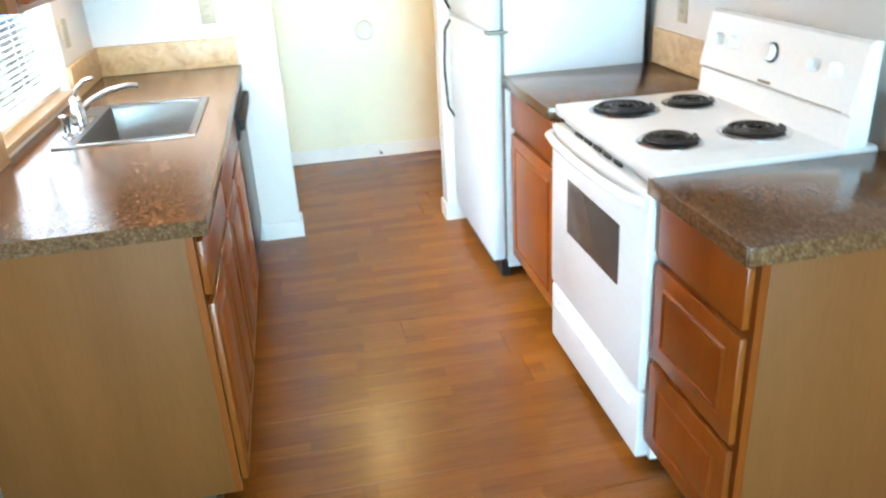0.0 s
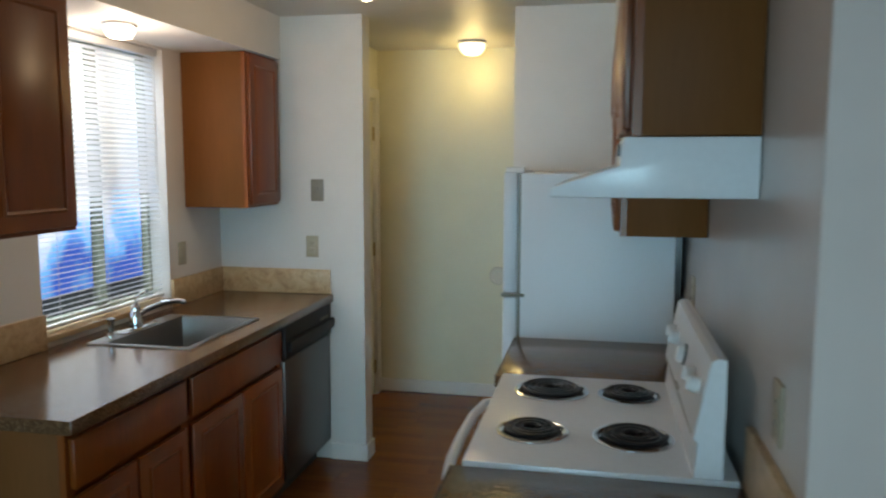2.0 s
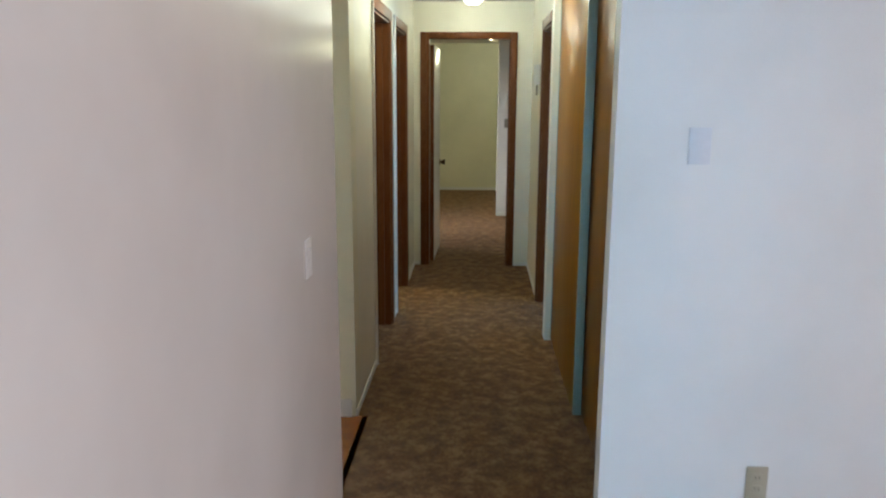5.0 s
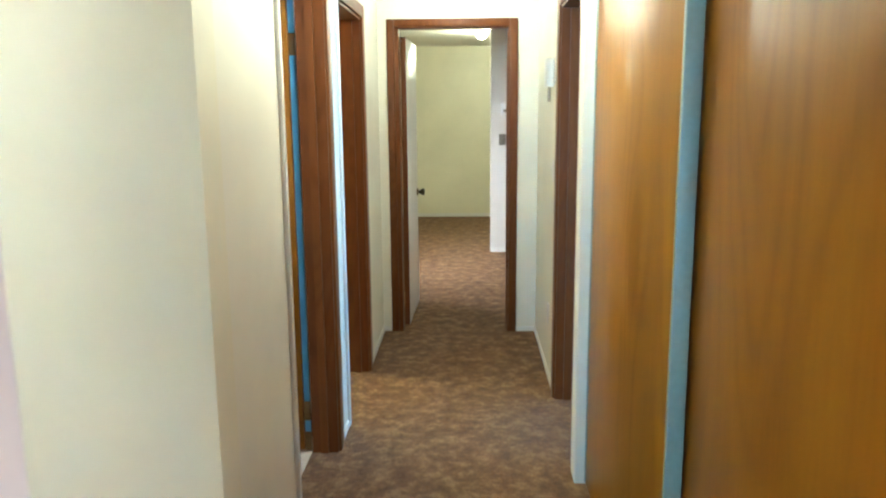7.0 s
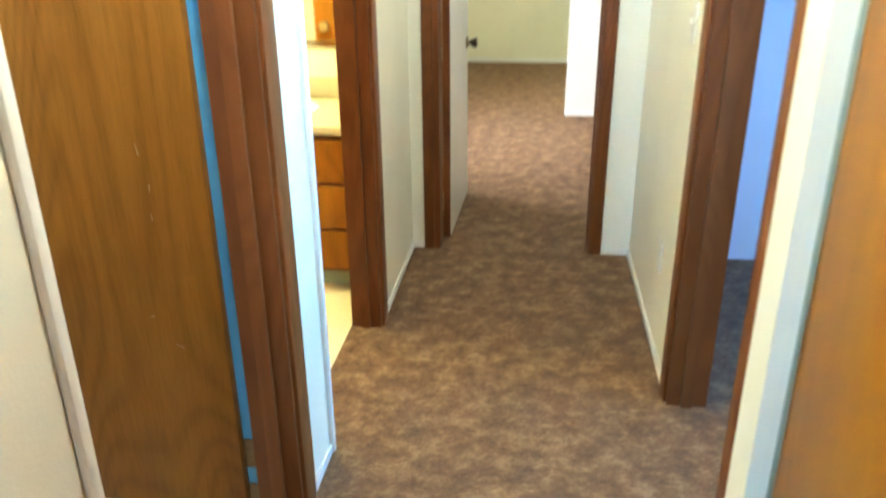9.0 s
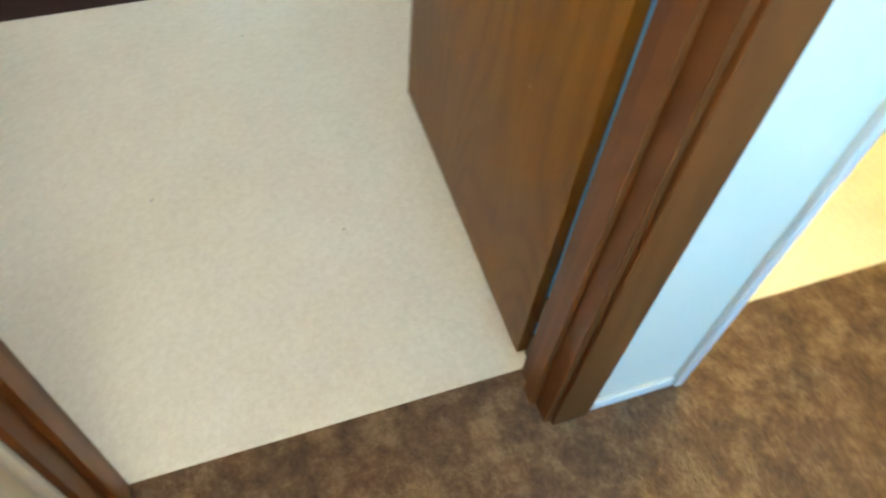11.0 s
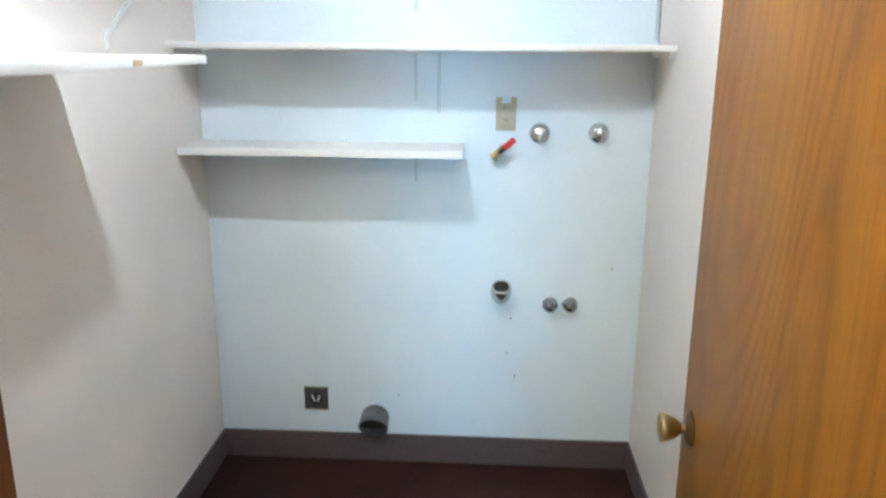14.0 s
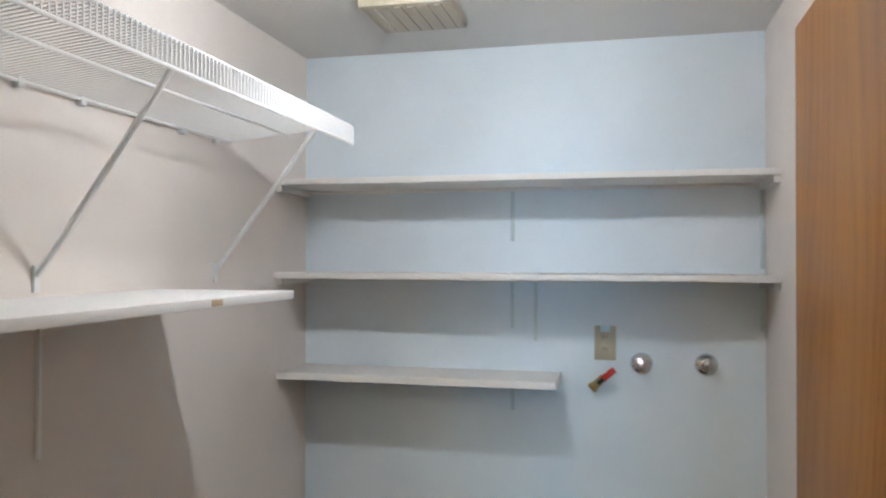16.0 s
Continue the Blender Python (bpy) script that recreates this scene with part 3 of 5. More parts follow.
def flush_door(name, hinge, angle, width, material, label, knob, height=2.0, back=1, edge=None, hinge_side=None):
    """A slab door at its hinge, turned; x runs from the hinge along the slab."""
    ob = thing(name, hinge, label, "door")
    rot = Matrix.Translation(hinge) @ Matrix.Rotation(radians(angle), 4, "Z")
    bm = boxes((0.003, width, -0.018, 0.018, 0.012, height), bevel=0.002)
    bmesh.ops.transform(bm, matrix=rot, verts=bm.verts)
    leaf = part("leaf", bm, material, ob)
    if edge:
        # Added strip, coloured like the bluish light that shows in the gap.
        part("edge_seal", boxes((hinge[0] - 0.002, hinge[0] + 0.024, hinge[1] + 0.006, hinge[1] + 0.010, 0.014, height)), edge, leaf, "bright blue strip for daylight in the hinge gap")
        # Leaves at two hinges; the lowest only darkens the strip's foot.
        for z in (0.045, 0.19, 1.80):
            part("hinge_leaf", boxes((hinge[0] - 0.003, hinge[0] + 0.026, hinge[1] + 0.003, hinge[1] + 0.0055, z - 0.045, z + 0.045)), AGEDBRASS, leaf, "darkened hinge leaf")
    if hinge_side:
        bm = boxes((-0.001, 0.0028, -0.018, 0.018, 0.012, height))
        bmesh.ops.transform(bm, matrix=rot, verts=bm.verts)
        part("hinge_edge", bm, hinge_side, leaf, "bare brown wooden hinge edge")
    for s in (-1, 1):
        knob_set(leaf, rot @ Vector((width - 0.06, 0.018 * s, 0.89)), rot.to_3x3() @ Vector((0, s, 0)), knob)
    for z in (0.2, 1.02, 1.80):
        bm = boxes((-0.014, 0.02, back * 0.0182, back * 0.0205, z - 0.045, z + 0.045))
        cyl(bm, (-0.004, back * 0.022, z - 0.046), (-0.004, back * 0.022, z + 0.046), 0.006, seg=10)
        bmesh.ops.transform(bm, matrix=rot, verts=bm.verts)
        part("hinge", bm, BRASS, ob, "worn brass hinge")
    return ob


flush_door("door_1", (-0.148, 1.556, 0.0), 179.2, 0.785, OAKDOOR, "golden oak veneer door standing wide open into the laundry", BRASS, back=-1, edge=GAPLIGHT)
flush_door("door_2", (-0.118, 1.866, 0.0), 172, 0.74, DOORWOOD, "birch veneer bathroom door standing open", BRASS)
flush_door("door_3", (X2 + 0.14, 1.44, 0.0), -3, 0.70, DOORWOOD, "birch veneer side room door standing open", BRASS)
flush_door("door_4", (0.157, YE + 0.125, 0.0), 88.5, 0.72, TRIM, "white bedroom door standing open", plain("aged_knob", (0.10, 0.08, 0.06), 0.3, 1.0), back=1, hinge_side=CASING)
flush_door("door_5", (-1.893, -0.112, 0.0), -90, 0.738, YELLOW, "cream painted flush door closed in the passage", BRASS, 2.01)

# sliding closet doors
cf = thing("closet_track", (1.06, 0.06, 2.2), "cream painted closet header track", "closet track")
part("header", boxes((X1 - 0.012, X1, -1.09, 1.29, 2.215, 2.255), bevel=0.003), TRIM, cf)
part("rail", boxes((1.066, 1.17, -1.06, 1.264, 2.216, 2.234)), ALUMINIUM, cf)
cd = thing("closet_door", (1.09, 0.66, 0.0), "varnished birch sliding closet door panel with metal edge", "closet door", "closet doors")
part("panel", boxes((1.074, 1.108, 0.063, 1.245, 0.012, 2.214), bevel=0.002), DOORWOOD, cd)
part("edge_strip", boxes((1.070, 1.112, 0.045, 0.062, 0.012, 2.214), bevel=0.002), ALUMINIUM, cd, "grey-blue metal edge strip")
part("edge_strip", boxes((1.070, 1.112, 1.246, 1.260, 0.012, 2.214), bevel=0.002), ALUMINIUM, cd, "grey-blue metal edge strip")
cd = thing("closet_door", (1.14, -0.44, 0.0), "varnished birch sliding closet door panel", "closet door", "closet doors")
part("panel", boxes((1.120, 1.156, -1.055, 0.16, 0.012, 2.214), bevel=0.002), DOORWOOD, cd)

# ---- openings to the outside ----


def kitchen_window():
    y0, y1, z0, z1 = WIN
    w = thing("window_1", (XL - 0.1, (y0 + y1) / 2, z0), "aluminium sliding window over the sink", "window")
    xf0, xf1 = XL - 0.13, XL - 0.095
    ym = (y0 + y1) / 2 + 0.06
    for d in ((xf0, xf1, y0, y0 + 0.03, z0, z1), (xf0, xf1, y1 - 0.03, y1, z0, z1), (xf0, xf1, y0 + 0.03, y1 - 0.03, z0, z0 + 0.03), (xf0, xf1, y0 + 0.03, y1 - 0.03, z1 - 0.03, z1)):
        part("window_frame", boxes(d, bevel=0.003), ALUMINIUM, w)
    part("mullion", boxes((xf0, xf1, ym - 0.025, ym + 0.025, z0 + 0.03, z1 - 0.03), bevel=0.003), ALUMINIUM, w)
    for a, b in ((y0 + 0.03, ym - 0.025), (ym + 0.025, y1 - 0.03)):
        p = part("pane", boxes((XL - 0.115, XL - 0.111, a, b, z0 + 0.03, z1 - 0.03)), GLASS, w)
        p.visible_shadow = False
    tagged(w, kind="structure")
    s = thing("window_sill", (XL, (y0 + y1) / 2, z0), "light varnished wooden window sill board", "window sill")
    part("board", boxes((XL - 0.09, XL + 0.018, y0 + 0.002, y1 - 0.002, z0 - 0.022, z0 + 0.001), bevel=0.003), SILLWOOD, s)
    b = thing("window_blind", (XL - 0.04, (y0 + y1) / 2, z1 - 0.03), "white metal mini blind hanging half open over the sink", "blind")
    part("headrail", boxes((XL - 0.06, XL - 0.02, y0 + 0.01, y1 - 0.01, z1 - 0.035, z1 - 0.005), bevel=0.003), WHITEPLASTIC, b)
    part("bottom_rail", boxes((XL - 0.055, XL - 0.025, y0 + 0.012, y1 - 0.012, z0 + 0.012, z0 + 0.026), bevel=0.003), WHITEPLASTIC, b)
    bm = bmesh.new()
    n = 5
    rows = []
    for k in range(n):
        u = (k / (n - 1) - 0.5)
        rows.append([bm.verts.new((u * 0.025, yy, 0.0025 * (1 - 4 * u * u))) for yy in (y0 + 0.012, y1 - 0.012)])
    for p, q in zip(rows, rows[1:]):
        bm.faces.new((p[0], p[1], q[1], q[0]))
    me = finish(bm, "slat", SLAT)
    z, k = z0 + 0.045, 0
    while z < z1 - 0.045:
        sl = new("slat", me)
        sl.parent = b
        tilt = -8 + 56 * min(1.0, max(0.0, (z - z0 - 0.34) / 0.2))
        sl.matrix_basis = b.matrix_basis.inverted() @ Matrix.Translation((XL - 0.04, 0, z)) @ Matrix.Rotation(radians(tilt + 3 * math.sin(k * 1.7)), 4, "Y")
        z += 0.0215
        k += 1
    for yy in (y0 + 0.13, (y0 + y1) / 2, y1 - 0.13):
        part("ladder_cord", cyls(((XL - 0.026, yy, z0 + 0.02), (XL - 0.026, yy, z1 - 0.03), 0.0012), seg=6), CORD, b)
    part("tilt_wand", cyls(((XL - 0.018, y1 - 0.05, z0 + 0.55), (XL - 0.018, y1 - 0.05, z1 - 0.04), 0.004), seg=8), WHITEPLASTIC, b)


kitchen_window()
structure("backdrop", boxes((-7.05, -7.0, -10.0, 24.0, -0.05, 9.0)), OUTSIDE, "glowing backdrop for the blurred garden and sky outside", "backdrop")
lw = thing("window_2", (-0.9, -9.06, 0.1), "wide sliding glass door in the living room", "window")
for d in ((-2.1, -2.05, -9.1, -9.02, 0.1, 2.1), (0.25, 0.3, -9.1, -9.02, 0.1, 2.1), (-0.93, -0.87, -9.1, -9.02, 0.15, 2.05), (-2.05, 0.25, -9.1, -9.02, 0.1, 0.15), (-2.05, 0.25, -9.1, -9.02, 2.05, 2.1)):
    part("window_frame", boxes(d, bevel=0.004), ALUMINIUM, lw)
tagged(lw, kind="structure")

# ---- kitchen cabinets ----


def panel_front(name, parent, face, a0, a1, z0, z1, side, arched=False):
    """A raised-panel door or drawer front on a plane x = face, looking to side (+1 or -1)."""
    t = 0.019
    bm = bmesh.new()
    lo, hi = sorted((face, face + side * t))
    box(bm, lo, hi, a0, a1, z0, z1, bevel=0.004)
    ob = part(name, bm, CAB, parent)
    w, h = a1 - a0, z1 - z0
    r = 0.055 if min(w, h) > 0.19 else 0.03
    if h > 0.19:
        f = face + side * t
        bm = bmesh.new()
        ins = 0.026
        o = [(a0 + r, z0 + r), (a1 - r, z0 + r), (a1 - r, z1 - r), (a0 + r, z1 - r)]
        i1 = [(a0 + r + 0.008, z0 + r + 0.008), (a1 - r - 0.008, z0 + r + 0.008), (a1 - r - 0.008, z1 - r - 0.008), (a0 + r + 0.008, z1 - r - 0.008)]
        i2 = [(a0 + r + ins, z0 + r + ins), (a1 - r - ins, z0 + r + ins), (a1 - r - ins, z1 - r - ins), (a0 + r + ins, z1 - r - ins)]
        ring = lambda pts, d: [bm.verts.new((f + side * d, y, z)) for y, z in pts]
        o2 = [(a0 + r - 0.008, z0 + r - 0.008), (a1 - r + 0.008, z0 + r - 0.008), (a1 - r + 0.008, z1 - r + 0.008), (a0 + r - 0.008, z1 - r + 0.008)]
        loops = [ring(o2, 0.0006), ring(o, 0.0055), ring(i1, 0.0012), ring(i2, 0.0065)]
        for p, q in zip(loops, loops[1:]):
            for k in range(4):
                bm.faces.new((p[k], p[(k + 1) % 4], q[(k + 1) % 4], q[k]))
        bm.faces.new(loops[-1])
        part("raised_panel", bm, CAB, ob)
    return ob


def cabinet(name, label, category, back, front, y0, y1, z0, z1, side, fronts, group="", toe=False, frame_w=0.03, body_top=None):
    """A face-frame cabinet unit between back and front planes, with fronts (kind, a0, a1, z0, z1)."""
    ob = thing(name, ((back + front) / 2, (y0 + y1) / 2, z0), label, category, group)
    lo, hi = sorted((back, front - side * 0.02))
    zb = z0 + (0.1 if toe else 0)
    part("body", boxes((lo, hi, y0, y1, zb, body_top or z1), bevel=0.0015), CABSIDE, ob)
    f0, f1 = sorted((front - side * 0.02, front))
    part("face_frame", boxes((f0, f1, y0, y0 + frame_w, zb, z1), (f0, f1, y1 - frame_w, y1, zb, z1), (f0, f1, y0 + frame_w, y1 - frame_w, z1 - 0.035, z1), (f0, f1, y0 + frame_w, y1 - frame_w, zb, zb + 0.03), (f0, (f0 + f1) / 2, y0 + frame_w, y1 - frame_w, zb + 0.03, z1 - 0.035)), CAB, ob)
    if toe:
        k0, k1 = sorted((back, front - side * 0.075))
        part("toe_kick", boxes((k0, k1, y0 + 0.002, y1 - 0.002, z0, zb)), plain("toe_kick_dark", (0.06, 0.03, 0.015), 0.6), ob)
    for kind, a0, a1, b0, b1 in fronts:
        panel_front(kind, ob, front + side * 0.0005, a0, a1, b0, b1, side)
    return ob


FL = -1.79    # face frames, left run
G1, G2, G3 = "base cabinets under the sink counter", "wall cabinets beside the window", "wall cabinets over the range and fridge"
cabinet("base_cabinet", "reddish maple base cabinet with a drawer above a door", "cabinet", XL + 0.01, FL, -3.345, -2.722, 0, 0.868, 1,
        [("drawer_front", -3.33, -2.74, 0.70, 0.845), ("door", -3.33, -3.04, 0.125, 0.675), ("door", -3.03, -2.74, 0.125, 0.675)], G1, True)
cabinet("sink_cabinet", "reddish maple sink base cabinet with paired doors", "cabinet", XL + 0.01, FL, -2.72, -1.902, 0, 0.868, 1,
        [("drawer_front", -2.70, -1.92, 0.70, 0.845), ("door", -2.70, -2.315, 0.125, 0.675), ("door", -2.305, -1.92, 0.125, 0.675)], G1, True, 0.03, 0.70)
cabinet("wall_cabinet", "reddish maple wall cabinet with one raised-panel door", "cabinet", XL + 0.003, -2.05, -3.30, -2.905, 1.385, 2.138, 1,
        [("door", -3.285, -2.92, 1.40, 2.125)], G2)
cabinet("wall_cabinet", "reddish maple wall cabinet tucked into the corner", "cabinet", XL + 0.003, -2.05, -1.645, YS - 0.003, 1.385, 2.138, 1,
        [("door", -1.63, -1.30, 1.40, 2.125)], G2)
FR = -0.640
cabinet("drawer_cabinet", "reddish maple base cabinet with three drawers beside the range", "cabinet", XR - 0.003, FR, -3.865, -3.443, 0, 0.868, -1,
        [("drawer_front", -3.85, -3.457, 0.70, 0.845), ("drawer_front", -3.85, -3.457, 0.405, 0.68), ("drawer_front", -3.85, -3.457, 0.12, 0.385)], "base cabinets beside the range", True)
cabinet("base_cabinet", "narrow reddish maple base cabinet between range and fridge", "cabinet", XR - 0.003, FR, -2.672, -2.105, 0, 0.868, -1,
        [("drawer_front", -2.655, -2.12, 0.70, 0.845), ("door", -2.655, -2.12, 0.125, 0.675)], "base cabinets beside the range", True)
cabinet("wall_cabinet", "short maple wall cabinet above the range hood", "cabinet", XR - 0.003, -0.30, -3.40, -2.635, 1.665, 2.118, -1,
        [("door", -3.385, -3.022, 1.68, 2.105), ("door", -3.012, -2.65, 1.68, 2.105)], G3)
cabinet("wall_cabinet", "tall maple wall cabinet between hood and fridge", "cabinet", XR - 0.003, -0.30, -2.632, -2.085, 1.375, 2.118, -1,
        [("door", -2.617, -2.10, 1.39, 2.105)], G3)
cabinet("wall_cabinet", "short maple wall cabinet above the fridge", "cabinet", XR - 0.003, -0.30, -2.082, -1.318, 1.755, 2.118, -1,
        [("door", -2.067, -1.705, 1.77, 2.105), ("door", -1.695, -1.333, 1.77, 2.105)], G3)


def countertop(name, x0, x1, y0, y1, hole=None, label=""):
    ob = thing(name, ((x0 + x1) / 2, (y0 + y1) / 2, 0.87), label, "countertop")
    bm = bmesh.new()
    if hole:
        a0, a1, b0, b1 = hole
        for d in ((x0, x1, y0, b0), (x0, x1, b1, y1), (x0, a0, b0, b1), (a1, x1, b0, b1)):
            box(bm, *d, 0.87, 0.91)
        bmesh.ops.remove_doubles(bm, verts=bm.verts, dist=1e-5)
    else:
        box(bm, x0, x1, y0, y1, 0.87, 0.91, bevel=0.004)
    part("slab", bm, COUNTER, ob)
    return ob


SINK = (-2.285, -1.845, -2.575, -1.985)
ct = countertop("countertop", XL, -1.752, -3.366, YS, (SINK[0] + 0.02, SINK[1] - 0.02, SINK[2] + 0.02, SINK[3] - 0.02), "speckled brown laminate countertop with a sink cut-out")
part("front_edge", boxes((-1.752, -1.748, -3.366, YS - 0.002, 0.869, 0.911), bevel=0.002), COUNTER, ct)
ct = countertop("countertop", -0.687, XR, -3.886, -3.441, None, "speckled brown laminate countertop beside the range")
part("front_edge", boxes((-0.691, -0.687, -3.886, -3.443, 0.869, 0.911), bevel=0.002), COUNTER, ct)
part("end_edge", boxes((-0.687, XR - 0.001, -3.8895, -3.886, 0.869, 0.911), bevel=0.0015), COUNTER, ct)
ct = countertop("countertop", -0.687, XR, -2.677, -2.095, None, "short speckled brown laminate countertop by the fridge")
part("front_edge", boxes((-0.691, -0.687, -2.676, -2.096, 0.869, 0.911), bevel=0.002), COUNTER, ct)


def backsplash(label, *dims):
    ob = thing("backsplash", (dims[0][0], dims[0][2], 0.91), label, "backsplash")
    for d in dims:
        part("strip", boxes(d, bevel=0.003), SPLASH, ob)
    return ob


backsplash("tan stone-look laminate backsplash round the sink counter", (XL, XL + 0.018, -3.366, WIN[0] - 0.002, 0.9105, 1.042), (XL, XL + 0.018, WIN[1] + 0.002, YS - 0.018, 0.9105, 1.042), (XL, -1.76, YS - 0.018, YS, 0.9105, 1.042))
backsplash("tan stone-look laminate backsplash beside the range", (XR - 0.018, XR, -3.86, -3.445, 0.9105, 1.05))
backsplash("tan stone-look laminate backsplash by the fridge", (XR - 0.018, XR, -2.675, -2.10, 0.9105, 1.05))


def sink():
    x0, x1, y0, y1 = SINK
    ob = thing("kitchen_sink", ((x0 + x1) / 2, (y0 + y1) / 2, 0.91), "single-bowl stainless steel sink set in the counter", "sink")
    xb0 = x0 + 0.075
    bm = bmesh.new()
    for d in ((x0, xb0, y0, y1), (x1 - 0.025, x1, y0, y1), (xb0, x1 - 0.025, y0, y0 + 0.025), (xb0, x1 - 0.025, y1 - 0.025, y1)):
        box(bm, *d, 0.909, 0.916, bevel=0.0015)
    part("rim", bm, SINKSTEEL, ob)
    bm = bmesh.new()
    top = [(xb0, y0 + 0.025), (x1 - 0.025, y0 + 0.025), (x1 - 0.025, y1 - 0.025), (xb0, y1 - 0.025)]
    c = (sum(p[0] for p in top) / 4, sum(p[1] for p in top) / 4)
    loops = []
    for s, z in ((1.0, 0.912), (0.985, 0.90), (0.955, 0.76), (0.90, 0.735), (0.2, 0.73)):
        loop = []
        for k in range(4):
            p, q, n = top[k - 1], top[k], top[(k + 1) % 4]
            rr = 0.05
            for v, f in ((p, 1), (None, 0), (n, 1)):
                if v is None:
                    px, py = q[0] + (c[0] - q[0]) * 0.045, q[1] + (c[1] - q[1]) * 0.045
                else:
                    L = math.hypot(v[0] - q[0], v[1] - q[1])
                    px, py = q[0] + (v[0] - q[0]) * rr / L, q[1] + (v[1] - q[1]) * rr / L
                loop.append(bm.verts.new((c[0] + (px - c[0]) * s, c[1] + (py - c[1]) * s, z)))
        loops.append(loop)
    for p, q in zip(loops, loops[1:]):
        for k in range(12):
            bm.faces.new((p[k], p[(k + 1) % 12], q[(k + 1) % 12], q[k]))
    bm.faces.new(loops[-1])
    part("bowl", bm, SINKSTEEL, ob)
    part("drain", lathe([(0.045, 0.0), (0.045, 0.004), (0.03, 0.002), (0.001, 0.001)], Matrix.Translation((c[0], c[1], 0.731))), CHROME, ob)
    f = thing("faucet", (x0 + 0.04, (y0 + y1) / 2, 0.916), "chrome single-lever kitchen faucet with spout", "faucet")
    fx, fy = x0 + 0.036, (y0 + y1) / 2 - 0.02
    part("deck_plate", boxes((fx - 0.028, fx + 0.028, fy - 0.12, fy + 0.12, 0.9165, 0.924), bevel=0.003), CHROME, f)
    part("body", lathe([(0.026, 0), (0.026, 0.05), (0.02, 0.065), (0.02, 0.085), (0.012, 0.095), (0.001, 0.097)], Matrix.Translation((fx, fy, 0.924))), CHROME, f)
    part("spout", tube([(fx, fy, 0.965), (fx + 0.05, fy + 0.012, 1.0), (fx + 0.11, fy + 0.028, 1.025), (fx + 0.17, fy + 0.042, 1.033), (fx + 0.2, fy + 0.05, 1.027)], 0.011), CHROME, f)
    part("lever", tube([(fx, fy, 1.015), (fx + 0.012, fy - 0.012, 1.045), (fx + 0.05, fy - 0.03, 1.075), (fx + 0.08, fy - 0.04, 1.083)], 0.007), CHROME, f)
    sp = thing("side_sprayer", (fx, fy - 0.17, 0.916), "chrome side sprayer beside the faucet", "sprayer")
    part("stem", lathe([(0.018, 0), (0.018, 0.01), (0.011, 0.02), (0.013, 0.06), (0.017, 0.075), (0.001, 0.08)], Matrix.Translation((fx, fy - 0.17, 0.9165))), CHROME, sp)


sink()


def dishwasher():
    y0, y1 = -1.897, YS - 0.004
    ob = thing("dishwasher", (-2.05, (y0 + y1) / 2, 0), "stainless dishwasher with a black control panel", "dishwasher")
    part("tub", boxes((XL + 0.02, -1.80, y0, y1, 0.1, 0.866)), BLACK, ob)
    part("door", boxes((-1.80, -1.768, y0 + 0.003, y1 - 0.003, 0.115, 0.695), bevel=0.006), DARKSTEEL, ob, "brushed steel door")
    c = part("control_panel", boxes((-1.80, -1.760, y0 + 0.003, y1 - 0.003, 0.70, 0.862), bevel=0.008), MATTEBLACK, ob, "black control panel")
    part("handle", boxes((-1.7605, -1.735, y0 + 0.012, y1 - 0.012, 0.738, 0.790), bevel=0.008), MATTEBLACK, c, "protruding black grip")
    for k in range(4):
        yy = y1 - 0.06 - k * 0.03
        part("button", boxes((-1.7605, -1.757, yy - 0.009, yy + 0.009, 0.795, 0.812), bevel=0.001), GREYPLATE, c)
    part("toe_panel", boxes((-1.87, -1.855, y0 + 0.003, y1 - 0.003, 0.0, 0.11)), BLACK, ob)


dishwasher()


